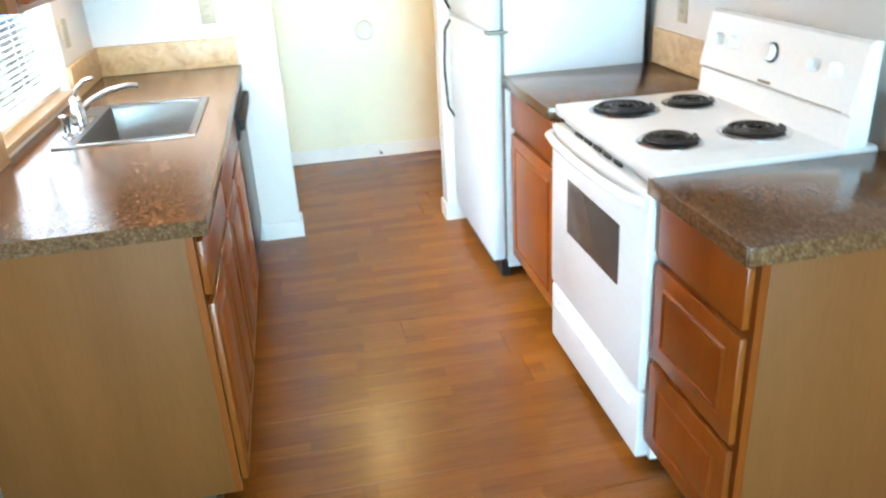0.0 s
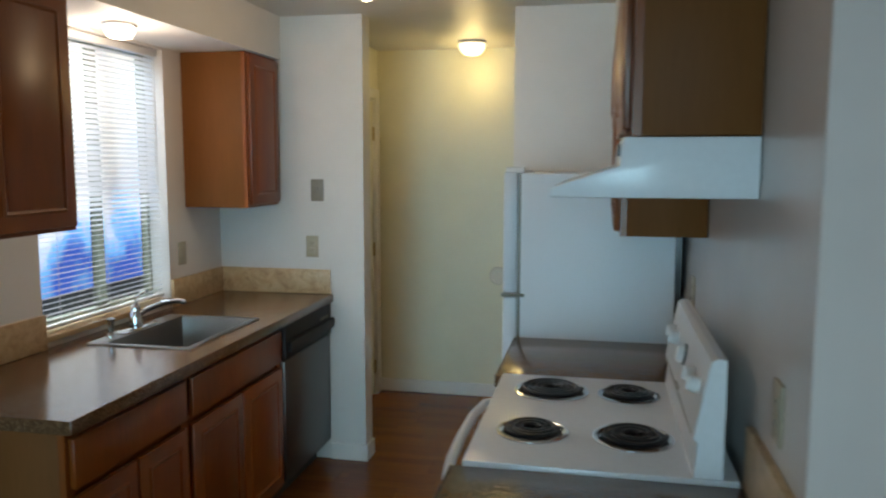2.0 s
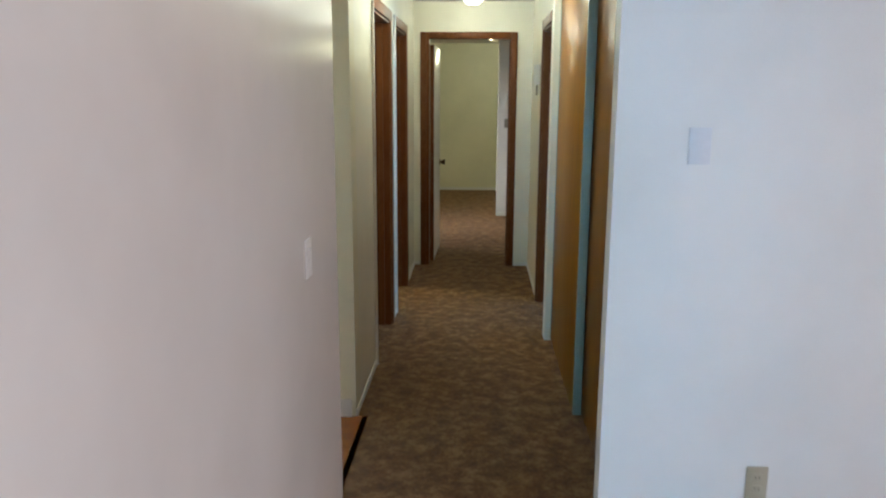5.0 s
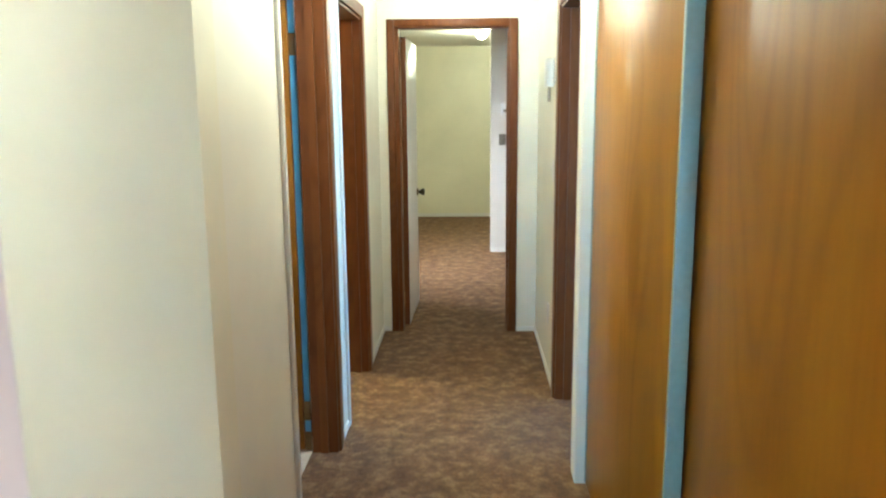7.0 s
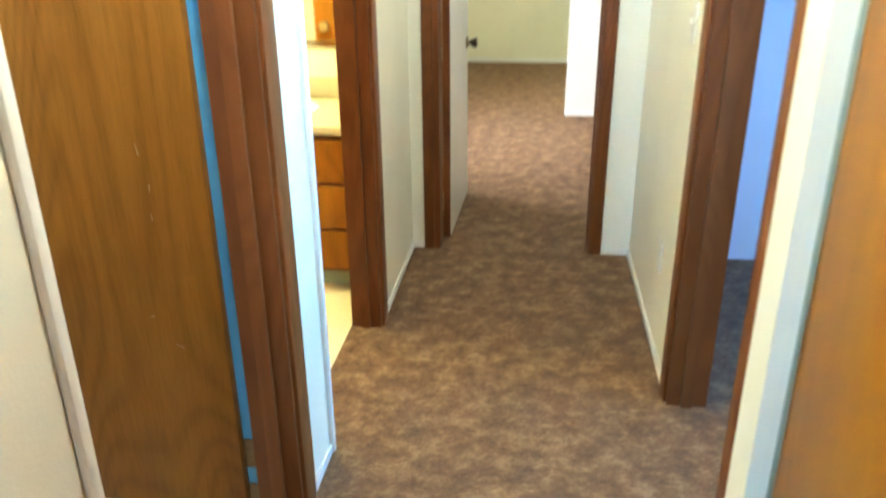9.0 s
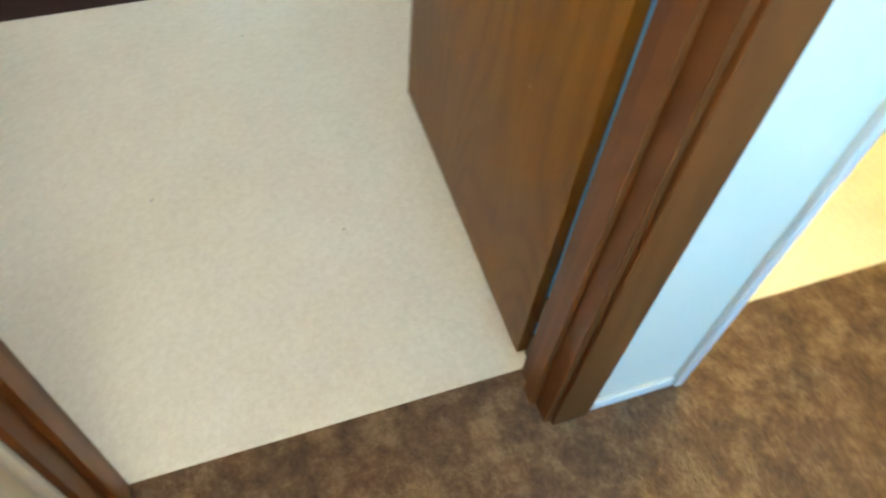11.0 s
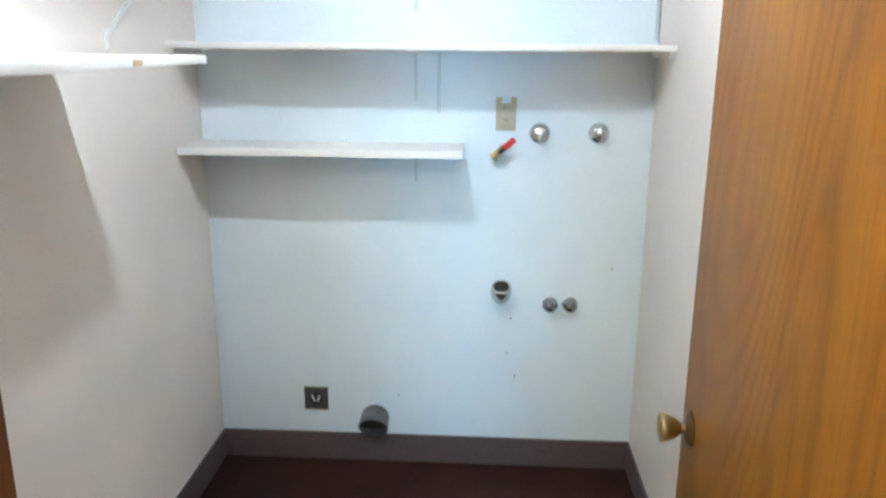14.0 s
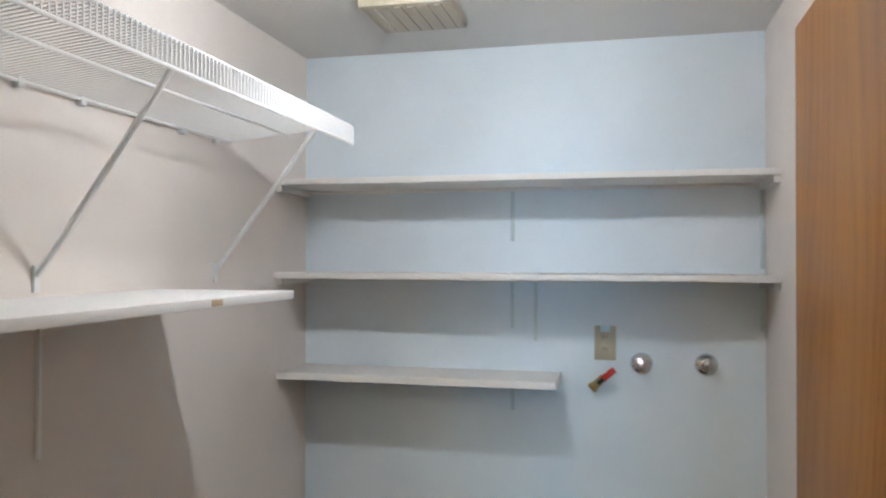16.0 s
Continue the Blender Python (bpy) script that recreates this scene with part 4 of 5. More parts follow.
def range_stove():
    y0, y1, xf, xb = -3.437, -2.682, -0.665, XR - 0.02
    ob = thing("electric_range", (-0.35, (y0 + y1) / 2, 0), "white electric coil range with oven and backguard", "range")
    part("body", boxes((-0.632, xb, y0, y1, 0.03, 0.885), bevel=0.004), ENAMEL, ob)
    ck = part("cooktop", boxes((xf, xb, y0 - 0.003, y1 + 0.003, 0.886, 0.922), bevel=0.007), ENAMEL, ob, "white enamel cooktop")
    d = part("oven_door", boxes((-0.678, -0.634, y0 + 0.004, y1 - 0.004, 0.275, 0.862), bevel=0.008), ENAMEL, ob, "white oven door with dark window")
    part("window", boxes((-0.6815, -0.677, y0 + 0.17, y1 - 0.17, 0.53, 0.715), bevel=0.002), OVENGLASS, d, "dark tinted oven glass")
    ym = (y0 + y1) / 2
    pts = [(-0.680, y0 + 0.02, 0.832), (-0.712, y0 + 0.07, 0.838), (-0.728, y0 + 0.2, 0.840), (-0.732, ym, 0.840), (-0.728, y1 - 0.2, 0.840), (-0.712, y1 - 0.07, 0.838), (-0.680, y1 - 0.02, 0.832)]
    part("handle", tube(pts, 0.014, 12), ENAMEL, d, "curved white handle")
    for k in range(5):
        a = y0 + 0.2 + k * 0.075
        part("vent_slot", boxes((-0.671, -0.664, a, a + 0.05, 0.870, 0.880)), BLACK, ob)
    w = part("drawer", boxes((-0.674, -0.634, y0 + 0.004, y1 - 0.004, 0.045, 0.265), bevel=0.006), ENAMEL, ob, "white storage drawer")
    bm = bmesh.new()
    pts = [(-0.674, y0 + 0.06, 0.205), (-0.687, y0 + 0.1, 0.214), (-0.690, ym, 0.221), (-0.687, y1 - 0.1, 0.214), (-0.674, y1 - 0.06, 0.205)]
    bm.free()
    part("grip", tube(pts, 0.008, 8), ENAMEL, w)
    for yy in (y0 + 0.05, y1 - 0.05):
        for xx in (-0.6, -0.1):
            part("foot", cyls(((xx, yy, 0), (xx, yy, 0.032), 0.018), seg=12), BLACK, ob)
    # backguard with a sloped face
    bm = bmesh.new()
    prof = [(-0.15, 0.9215), (-0.143, 1.0), (-0.153, 1.01), (-0.120, 1.182), (-0.107, 1.19), (-0.088, 1.187), (-0.088, 0.9215)]
    ends = [[bm.verts.new((x, yy, z)) for x, z in prof] for yy in (y0, y1)]
    n = len(prof)
    for k in range(n):
        bm.faces.new((ends[0][k], ends[0][(k + 1) % n], ends[1][(k + 1) % n], ends[1][k]))
    bm.faces.new(ends[0])
    bm.faces.new(ends[1])
    g = part("backguard", bm, ENAMEL, ob, "white sloped control backguard")
    nrm = Vector((-0.185, 0, -0.035 + 0.07)).normalized()
    for a, r in ((y0 + 0.09, 0.019), (y0 + 0.18, 0.019), (ym, 0.024), (y1 - 0.18, 0.019), (y1 - 0.09, 0.019)):
        m = Matrix.Translation((-0.1345, a, 1.105)) @ nrm.to_track_quat("Z", "Y").to_matrix().to_4x4()
        kn = part("knob", lathe([(r, 0), (r, 0.012), (r * 0.8, 0.022), (0.001, 0.023)], m), WHITEPLASTIC, g)
        if a == ym:
            part("ring", lathe([(r * 1.22, 0.0005), (r * 1.22, 0.004), (r * 1.02, 0.006)], m), BLACK, kn, "dark ring round the knob")
        if a != ym:
            bm = boxes((-0.003, 0.003, -r * 0.8, r * 0.8, 0.022, 0.027))
            bmesh.ops.transform(bm, matrix=m, verts=bm.verts)
            part("pointer", bm, WHITEPLASTIC, g)
    part("badge", boxes((-0.1545, -0.151, ym - 0.03, ym + 0.03, 1.018, 1.026)), GREYPLATE, g)
    part("trim_line", boxes((-0.1545, -0.152, y0 + 0.03, y1 - 0.03, 1.0095, 1.0125)), GREYPLATE, g)
    for x, yy, r in ((-0.52, -3.215, 0.078), (-0.495, -2.85, 0.098), (-0.268, -3.215, 0.086), (-0.268, -2.85, 0.076)):
        b = part("burner", lathe([(r + 0.014, 0.0), (r + 0.014, 0.003), (r + 0.006, 0.0045), (r, 0.001), (r * 0.6, -0.006 + 0.0065), (0.001, 0.0006)], Matrix.Translation((x, yy, 0.9222)), 36), CHROME, ob, "chrome drip bowl with black coil")
        turns = 4 if r > 0.09 else 3
        pts = []
        for k in range(turns * 22 + 1):
            a = 2 * math.pi * k / 22
            rr = 0.018 + (r - 0.024) * k / (turns * 22)
            pts.append((x + rr * math.cos(a), yy + rr * math.sin(a), 0.934))
        part("coil", tube(pts, 0.0062, 6), IRON, b)
        part("pan", lathe([(r - 0.004, 0), (0.001, 0.0008)], Matrix.Translation((x, yy, 0.9268)), 30), IRON, b)
        part("support", boxes((x - r + 0.01, x + r - 0.01, yy - 0.002, yy + 0.002, 0.9275, 0.9285), (x - 0.002, x + 0.002, yy - r + 0.01, yy - 0.0021, 0.9275, 0.9285), (x - 0.002, x + 0.002, yy + 0.0021, yy + r - 0.01, 0.9275, 0.9285)), STEEL, b)


range_stove()


def range_hood():
    y0, y1 = -3.40, -2.635
    ob = thing("range_hood", (-0.25, (y0 + y1) / 2, 1.53), "white under-cabinet range hood with projecting lip", "range hood")
    bm = bmesh.new()
    prof = [(XR - 0.003, 1.53), (-0.475, 1.53), (-0.475, 1.552), (-0.325, 1.60), (-0.318, 1.663), (XR - 0.003, 1.663)]
    ends = [[bm.verts.new((x, yy, z)) for x, z in prof] for yy in (y0, y1)]
    n = len(prof)
    for k in range(n):
        bm.faces.new((ends[0][k], ends[0][(k + 1) % n], ends[1][(k + 1) % n], ends[1][k]))
    bm.faces.new(ends[0])
    bm.faces.new(ends[1])
    bmesh.ops.recalc_face_normals(bm, faces=bm.faces)
    bmesh.ops.bevel(bm, geom=bm.edges[:], offset=0.004, segments=2, affect="EDGES", profile=0.5)
    part("canopy", bm, ENAMEL, ob)
    part("switch_strip", boxes((-0.3275, -0.321, y0 + 0.05, y0 + 0.2, 1.622, 1.648), bevel=0.001), BLACK, ob)
    part("filter", boxes((-0.40, -0.08, y0 + 0.1, y1 - 0.1, 1.526, 1.5305)), STEEL, ob)


range_hood()


def refrigerator():
    y0, y1 = -2.083, -1.33
    ob = thing("refrigerator", (-0.36, (y0 + y1) / 2, 0), "white top-freezer refrigerator with textured sides", "refrigerator")
    part("cabinet", boxes((-0.672, -0.075, y0, y1, 0.045, 1.565), bevel=0.006), FRIDGE, ob)
    part("freezer_door", boxes((-0.742, -0.684, y0, y1, 1.085, 1.572), bevel=0.012), FRIDGE, ob)
    part("fridge_door", boxes((-0.742, -0.684, y0, y1, 0.085, 1.07), bevel=0.012), FRIDGE, ob)
    part("gasket", boxes((-0.685, -0.671, y0 + 0.012, y1 - 0.012, 0.09, 1.56)), GREYPLATE, ob, "grey door gasket")
    part("grille", boxes((-0.70, -0.66, y0 + 0.01, y1 - 0.01, 0.004, 0.075)), BLACK, ob)
    part("hinge_cover", boxes((-0.735, -0.66, y0 + 0.01, y0 + 0.06, 1.566, 1.59), bevel=0.005), WHITEPLASTIC, ob)
    part("hinge", boxes((-0.748, -0.655, y0 - 0.004, y0 + 0.035, 1.0705, 1.0845), bevel=0.002), GREYPLATE, ob)
    for a, b in ((1.10, 1.50), (0.58, 1.05)):
        yy = y1 - 0.045
        m = (a + b) / 2
        part("handle", tube([(-0.742, yy, a), (-0.772, yy, a + 0.05), (-0.782, yy, m), (-0.772, yy, b - 0.05), (-0.742, yy, b)], 0.0065, 10), BLACK, ob, "dark curved bar handle")
    part("side_hook", boxes((-0.50, -0.475, y0 - 0.009, y0 - 0.0005, 1.475, 1.53), (-0.497, -0.478, y0 - 0.02, y0 - 0.009, 1.475, 1.484), bevel=0.003), WHITEPLASTIC, ob, "small white stick-on hook")
    part("back_panel", boxes((-0.074, -0.05, y0 + 0.02, y1 - 0.02, 0.05, 1.53)), BLACK, ob)


refrigerator()

# ---- switches, outlets, lamps ----


def plate(name, at, out, kind, material, label, w=0.07, h=0.115):
    """A wall plate at a place, facing out; z is up on the plate."""
    ob = thing(name, at, label, "switch" if "switch" in name or "dimmer" in name else "outlet")
    o = Vector(out)
    side = Vector((-o.y, o.x, 0))
    m = Matrix((( *side, 0), (0, 0, 1, 0), (*o, 0), (0, 0, 0, 1))).transposed()
    m = Matrix.Translation(at) @ m

    def put(nm, bm, mat, lab=""):
        bmesh.ops.transform(bm, matrix=m, verts=bm.verts)
        return part(nm, bm, mat, ob, lab)
    put("cover", boxes((-w / 2, w / 2, -h / 2, h / 2, 0.0, 0.006), bevel=0.002), material)
    if kind == "toggle":
        put("toggle", boxes((-0.005, 0.005, -0.004, 0.018, 0.006, 0.018), bevel=0.002), material)
    elif kind == "rocker":
        put("rocker", boxes((-0.016, 0.016, -0.033, 0.033, 0.006, 0.010), bevel=0.002), material)
    elif kind == "knob":
        bm = lathe([(0.018, 0.006), (0.0175, 0.03), (0.015, 0.034), (0.001, 0.035)], Matrix.Identity(4))
        put("dial", bm, material)
    elif kind == "duplex":
        for dz in (-0.02, 0.02):
            put("socket", boxes((-0.017, 0.017, dz - 0.014, dz + 0.014, 0.006, 0.0085), bevel=0.002), material)
            for dx in (-0.006, 0.006):
                put("slot", boxes((dx - 0.001, dx + 0.001, dz - 0.004, dz + 0.006, 0.0085, 0.009)), BLACK)
    elif kind == "range":
        put("socket", lathe([(0.026, 0.006), (0.025, 0.009), (0.001, 0.0095)], Matrix.Identity(4)), BLACK)
        for d in ((-w / 2 - 0.003, w / 2 + 0.003, -h / 2 - 0.003, -h / 2), (-w / 2 - 0.003, w / 2 + 0.003, h / 2, h / 2 + 0.003)):
            put("border", boxes((*d, 0.0, 0.004)), ALMOND)
        for dx, tilt in ((-0.010, 0.35), (0.010, -0.35)):
            bm = boxes((-0.004, 0.004, -0.014, 0.014, 0.0095, 0.0105))
            bmesh.ops.transform(bm, matrix=Matrix.Translation((dx, 0.002, 0)) @ Matrix.Rotation(tilt, 4, "Z"), verts=bm.verts)
            put("slot", bm, WHITEPLASTIC)
    elif kind == "jack":
        put("jack", boxes((-0.008, 0.008, -0.008, 0.008, 0.006, 0.009), bevel=0.001), BLACK)
    return ob


plate("light_switch", (-1.828, YS, 1.462), (0, -1, 0), "toggle", GREYPLATE, "grey-bronze light switch plate on the white wall")
plate("wall_outlet", (-1.861, YS, 1.163), (0, -1, 0), "duplex", ALMOND, "almond duplex outlet above the backsplash")
plate("wall_outlet", (XL, -3.02, 1.17), (1, 0, 0), "duplex", ALMOND, "almond duplex outlet under the wall cabinet")
plate("wall_outlet", (XL, -1.69, 1.16), (1, 0, 0), "duplex", ALMOND, "almond duplex outlet beside the window")
plate("wall_outlet", (XR, -2.31, 1.15), (-1, 0, 0), "duplex", ALMOND, "almond duplex outlet beside the fridge")
plate("wall_outlet", (XR, -3.66, 1.15), (-1, 0, 0), "duplex", ALMOND, "almond duplex outlet beside the range")
plate("dimmer_switch", (XH, -3.46, 1.205), (1, 0, 0), "knob", WHITEPLASTIC, "white dimmer switch with a round knob")
plate("light_switch", (XH, -1.38, 1.10), (1, 0, 0), "rocker", WHITEPLASTIC, "white light switch on the hall side wall")
plate("blank_plate", (1.252, -1.19, 1.42), (0, -1, 0), "none", PALEGREYPLASTIC, "pale grey-white blank plate on the living room wall", 0.066, 0.11)
plate("wall_outlet", (1.51, -1.19, 0.329), (0, -1, 0), "duplex", ALMOND, "almond duplex outlet low on the wall")
plate("phone_jack", (1.345, -1.19, 0.135), (0, -1, 0), "jack", WHITEPLASTIC, "white phone jack near the floor")
plate("phone_jack", (X2, 2.61, 0.362), (-1, 0, 0), "none", WHITEPLASTIC, "white cover plate low on the hall wall")
plate("light_switch", (X2, 2.46, 1.2), (-1, 0, 0), "toggle", WHITEPLASTIC, "white light switch on the hall wall")
plate("light_switch", (0.948, 6.434, 1.198), (0, -1, 0), "toggle", GREYPLATE, "grey switch plate on the bedroom wall end")
plate("wall_outlet", (1.70, YE, 0.35), (0, -1, 0), "duplex", ALMOND, "almond outlet low in the side room")


def thermostat(at, out):
    ob = thing("thermostat", at, "white wall thermostat with a small dial", "thermostat")
    x, y, z = at
    if out[1]:
        part("housing", boxes((x - 0.045, x + 0.045, y - 0.032, y, z - 0.065, z + 0.065), bevel=0.006), WHITEPLASTIC, ob)
        part("dial", boxes((x - 0.02, x + 0.02, y - 0.036, y - 0.0325, z - 0.03, z + 0.0), bevel=0.001), GREYPLATE, ob)
    return ob


thermostat((0.976, 6.434, 1.51), (0, -1))
ch = thing("door_chime", (X2, 2.57, 1.68), "white door chime box with hanging metal tube", "door chime")
part("housing", boxes((X2 - 0.045, X2, 2.52, 2.62, 1.64, 1.79), bevel=0.006), WHITEPLASTIC, ch)
part("tube", cyls(((X2 - 0.022, 2.555, 1.56), (X2 - 0.022, 2.555, 1.64), 0.009), seg=10), STEEL, ch)
bp = thing("wall_bumper", (-1.03, 0.0, 0.846), "round pale plastic door bumper on the cream wall", "door bumper")
part("disc", lathe([(0.062, 0.0), (0.062, 0.006), (0.055, 0.012), (0.04, 0.008), (0.001, 0.007)], Matrix.Translation((-1.03, 0, 0.846)) @ Matrix.Rotation(radians(90), 4, "X")), plain("bumper_grey", (0.70, 0.67, 0.57), 0.4), bp)
dsx = thing("door_stop", (-1.0, -0.014, 0.045), "spring door stop screwed to the baseboard", "door stop")
part("spring", cyls(((-1.0, -0.014, 0.045), (-1.0, -0.075, 0.045), 0.006), seg=10), STEEL, dsx)
part("tip", cyls(((-1.0, -0.075, 0.045), (-1.0, -0.09, 0.045), 0.009), seg=12), BLACK, dsx)


def dome_light(x, y, label, r=0.085):
    ob = thing("ceiling_light", (x, y, H), label, "ceiling light", "dome ceiling lights")
    m = Matrix.Translation((x, y, H)) @ Matrix.Rotation(math.pi, 4, "X")
    part("base", lathe([(r + 0.005, 0.0), (r + 0.005, 0.012), (r, 0.018)], m, 36), WHITEPLASTIC, ob)
    part("shade", lathe([(r, 0.018), (r * 0.97, 0.04), (r * 0.82, 0.066), (r * 0.5, 0.085), (0.001, 0.092)], m, 36), LIT, ob, "glowing frosted glass dome")
    return ob


dome_light(-1.17, -0.30, "small lit frosted dome light in the passage")
dome_light(0.53, 0.87, "small lit frosted dome light in the hall")
dome_light(0.53, 2.90, "small lit frosted dome light in the hall")
dome_light(0.74, 7.05, "small lit frosted dome light in the bedroom", 0.065)
kl = thing("kitchen_ceiling_light", (-1.23, -2.15, H), "three-bulb ceiling light with exposed lit bulbs", "ceiling light")
part("canopy", lathe([(0.11, 0), (0.11, 0.012), (0.06, 0.03), (0.001, 0.032)], Matrix.Translation((-1.23, -2.15, H)) @ Matrix.Rotation(math.pi, 4, "X")), CHROME, kl)
for k in range(3):
    a = 2 * math.pi * k / 3 + 0.4
    bx, by = -1.23 + 0.085 * math.cos(a), -2.15 + 0.085 * math.sin(a)
    part("bulb", lathe([(0.012, 0.025), (0.016, 0.04), (0.03, 0.065), (0.032, 0.085), (0.02, 0.108), (0.001, 0.115)], Matrix.Translation((bx, by, H)) @ Matrix.Rotation(math.pi, 4, "X"), 20), LITWHITE, kl, "lit round bulb")
sl = thing("soffit_light", (-2.20, -2.40, 2.14), "round lit frosted light under the soffit above the sink", "ceiling light")
SLM = Matrix.Translation((-2.20, -2.40, 2.14)) @ Matrix.Rotation(math.pi, 4, "X")
part("ring", lathe([(0.065, 0), (0.065, 0.010), (0.058, 0.014)], SLM, 36), CHROME, sl)
part("lens", lathe([(0.058, 0.012), (0.056, 0.035), (0.04, 0.055), (0.001, 0.062)], SLM, 36), LITWHITE, sl, "glowing frosted lens")
sm = thing("smoke_alarm", (0.53, 2.2, H), "flat white smoke alarm on the hall ceiling", "smoke alarm")
part("housing", lathe([(0.07, 0), (0.07, 0.02), (0.05, 0.032), (0.001, 0.034)], Matrix.Translation((0.53, 2.2, H)) @ Matrix.Rotation(math.pi, 4, "X")), WHITEPLASTIC, sm)

# ---- laundry ----
ORIGIN = Vector((-0.065, -0.02, 0))
XB = -2.18
STANDARD = plain("standard_grey", (0.58, 0.67, 0.69), 0.4, 0.2, 0.05)


def shelf(name, x0, x1, y0, y1, z, label):
    ob = thing(name, ((x0 + x1) / 2, (y0 + y1) / 2, z), label, "shelf", "laundry shelves")
    part("board", boxes((x0, x1, y0, y1, z - 0.019, z), bevel=0.002), SHELFWHITE, ob)
    return ob


YA, YB = 0.166, 1.746
for z, label in ((1.893, "full-width white board shelf high on the wall"), (1.582, "full-width white board shelf in the middle")):
    sh = shelf("board_shelf", XB, -1.911, YA + 0.001, YB - 0.001, z, label)
    part("cleat", boxes((XB, -1.93, YA + 0.001, YA + 0.02, z - 0.04, z - 0.0195)), SHELFWHITE, sh)
    part("cleat", boxes((XB, -1.93, YB - 0.02, YB - 0.001, z - 0.04, z - 0.0195)), SHELFWHITE, sh)
    part("cleat", boxes((XB, XB + 0.018, YA + 0.021, YB - 0.021, z - 0.03, z - 0.0195)), SHELFWHITE, sh)
sh = shelf("board_shelf", XB, -1.942, YA + 0.001, 1.093, 1.246, "short white board shelf below the others")
part("lip", boxes((-1.9415, -1.936, YA + 0.001, 1.093, 1.225, 1.2475)), SHELFWHITE, sh)
part("end_plate", boxes((XB, -1.942, 1.0935, 1.098, 1.222, 1.25)), SHELFWHITE, sh)
for y, z0, z1 in ((0.93, 1.69, 1.86), (0.93, 1.39, 1.548), (0.93, 1.11, 1.22), (1.01, 1.35, 1.548), (1.735, 1.60, 1.86), (1.735, 1.40, 1.548)):
    st = thing("shelf_standard", (XB, y, z0), "thin white metal shelf standard on the wall", "shelf bracket", "shelf standards")
    for a, b in ((z0, min(z1, 1.222)), (max(z0, 1.25), min(z1, 1.55)), (max(z0, 1.584), min(z1, 1.86)), (max(z0, 1.895), z1)):
        if b - a > 0.02:
            part("rail", boxes((XB, XB + 0.007, y - 0.006, y + 0.006, a, b), bevel=0.0015), STANDARD, st)
STAIN = plain("tan_stain", (0.55, 0.41, 0.24), 0.5, 0, 0.2, 80)
pl = shelf("plank_shelf", -1.255, -0.32, YA + 0.001, 0.535, 1.553, "deep white plank shelf stained on its front edge")
part("bracket", boxes((-0.856, -0.849, YA + 0.001, YA + 0.010, 1.23, 1.532)), SHELFWHITE, pl)
part("stain", boxes((-0.92, -0.88, 0.535, 0.5356, 1.537, 1.550), bevel=0.0002), STAIN, pl, "tan stain on the front edge")


def wire_shelf():
    x0, x1, yb, yf, z = -1.60, -0.30, YA + 0.012, 0.55, 2.005
    drop = 0.036
    ob = thing("wire_shelf", ((x0 + x1) / 2, (yb + yf) / 2, z), "white coated wire shelf with a fenced front lip", "shelf")
    for nm, y, zz in (("back_rail", yb, z - drop), ("front_rail", yf, z), ("lip_rail", yf + 0.004, z - 0.05), ("mid_rail", (yb + yf) / 2, z - 0.004 - drop / 2)):
        part(nm, cyls(((x0, y, zz), (x1, y, zz), 0.0038), seg=8), WHITEPLASTIC, ob)
    n = int((x1 - x0) / 0.0135)
    me = finish(tube([(0, yb, z + 0.004 - drop), (0, yf, z + 0.004), (0, yf + 0.006, z - 0.002), (0, yf + 0.006, z - 0.053)], 0.0019, 5), "wire", WHITEPLASTIC)
    for k in range(n + 1):
        w = new("wire", me)
        w.parent = ob
        w.matrix_basis = ob.matrix_basis.inverted() @ Matrix.Translation(ORIGIN + Vector((x0 + (x1 - x0) * k / n, 0, 0)))
    for x in (-0.846, -1.53):
        part("brace", tube([(x + 0.03, yf - 0.06, z - 0.018), (x + 0.03, yf - 0.075, z - 0.04), (x, YA + 0.006, 1.595)], 0.0065, 8), WHITEPLASTIC, ob, "diagonal steel brace")
        part("foot", boxes((x - 0.008, x + 0.008, YA, YA + 0.006, 1.562, 1.615)), WHITEPLASTIC, ob)
    for x in (-1.52, -1.35, -0.965, -0.79, -0.45):
        part("clip", boxes((x - 0.009, x + 0.009, YA, YA + 0.018, z - drop - 0.014, z - drop + 0.012), bevel=0.003), WHITEPLASTIC, ob)


wire_shelf()
plate("wall_outlet", (XB, 1.242, 1.349), (1, 0, 0), "duplex", ALMOND, "almond duplex outlet above the water taps", 0.07, 0.115)
plate("dryer_outlet", (XB, 0.54, 0.253), (1, 0, 0), "range", plain("dark_outlet", (0.06, 0.055, 0.05), 0.4), "dark dryer outlet low on the laundry wall", 0.092, 0.090)
TO_X = Matrix.Rotation(radians(90), 4, "Y")


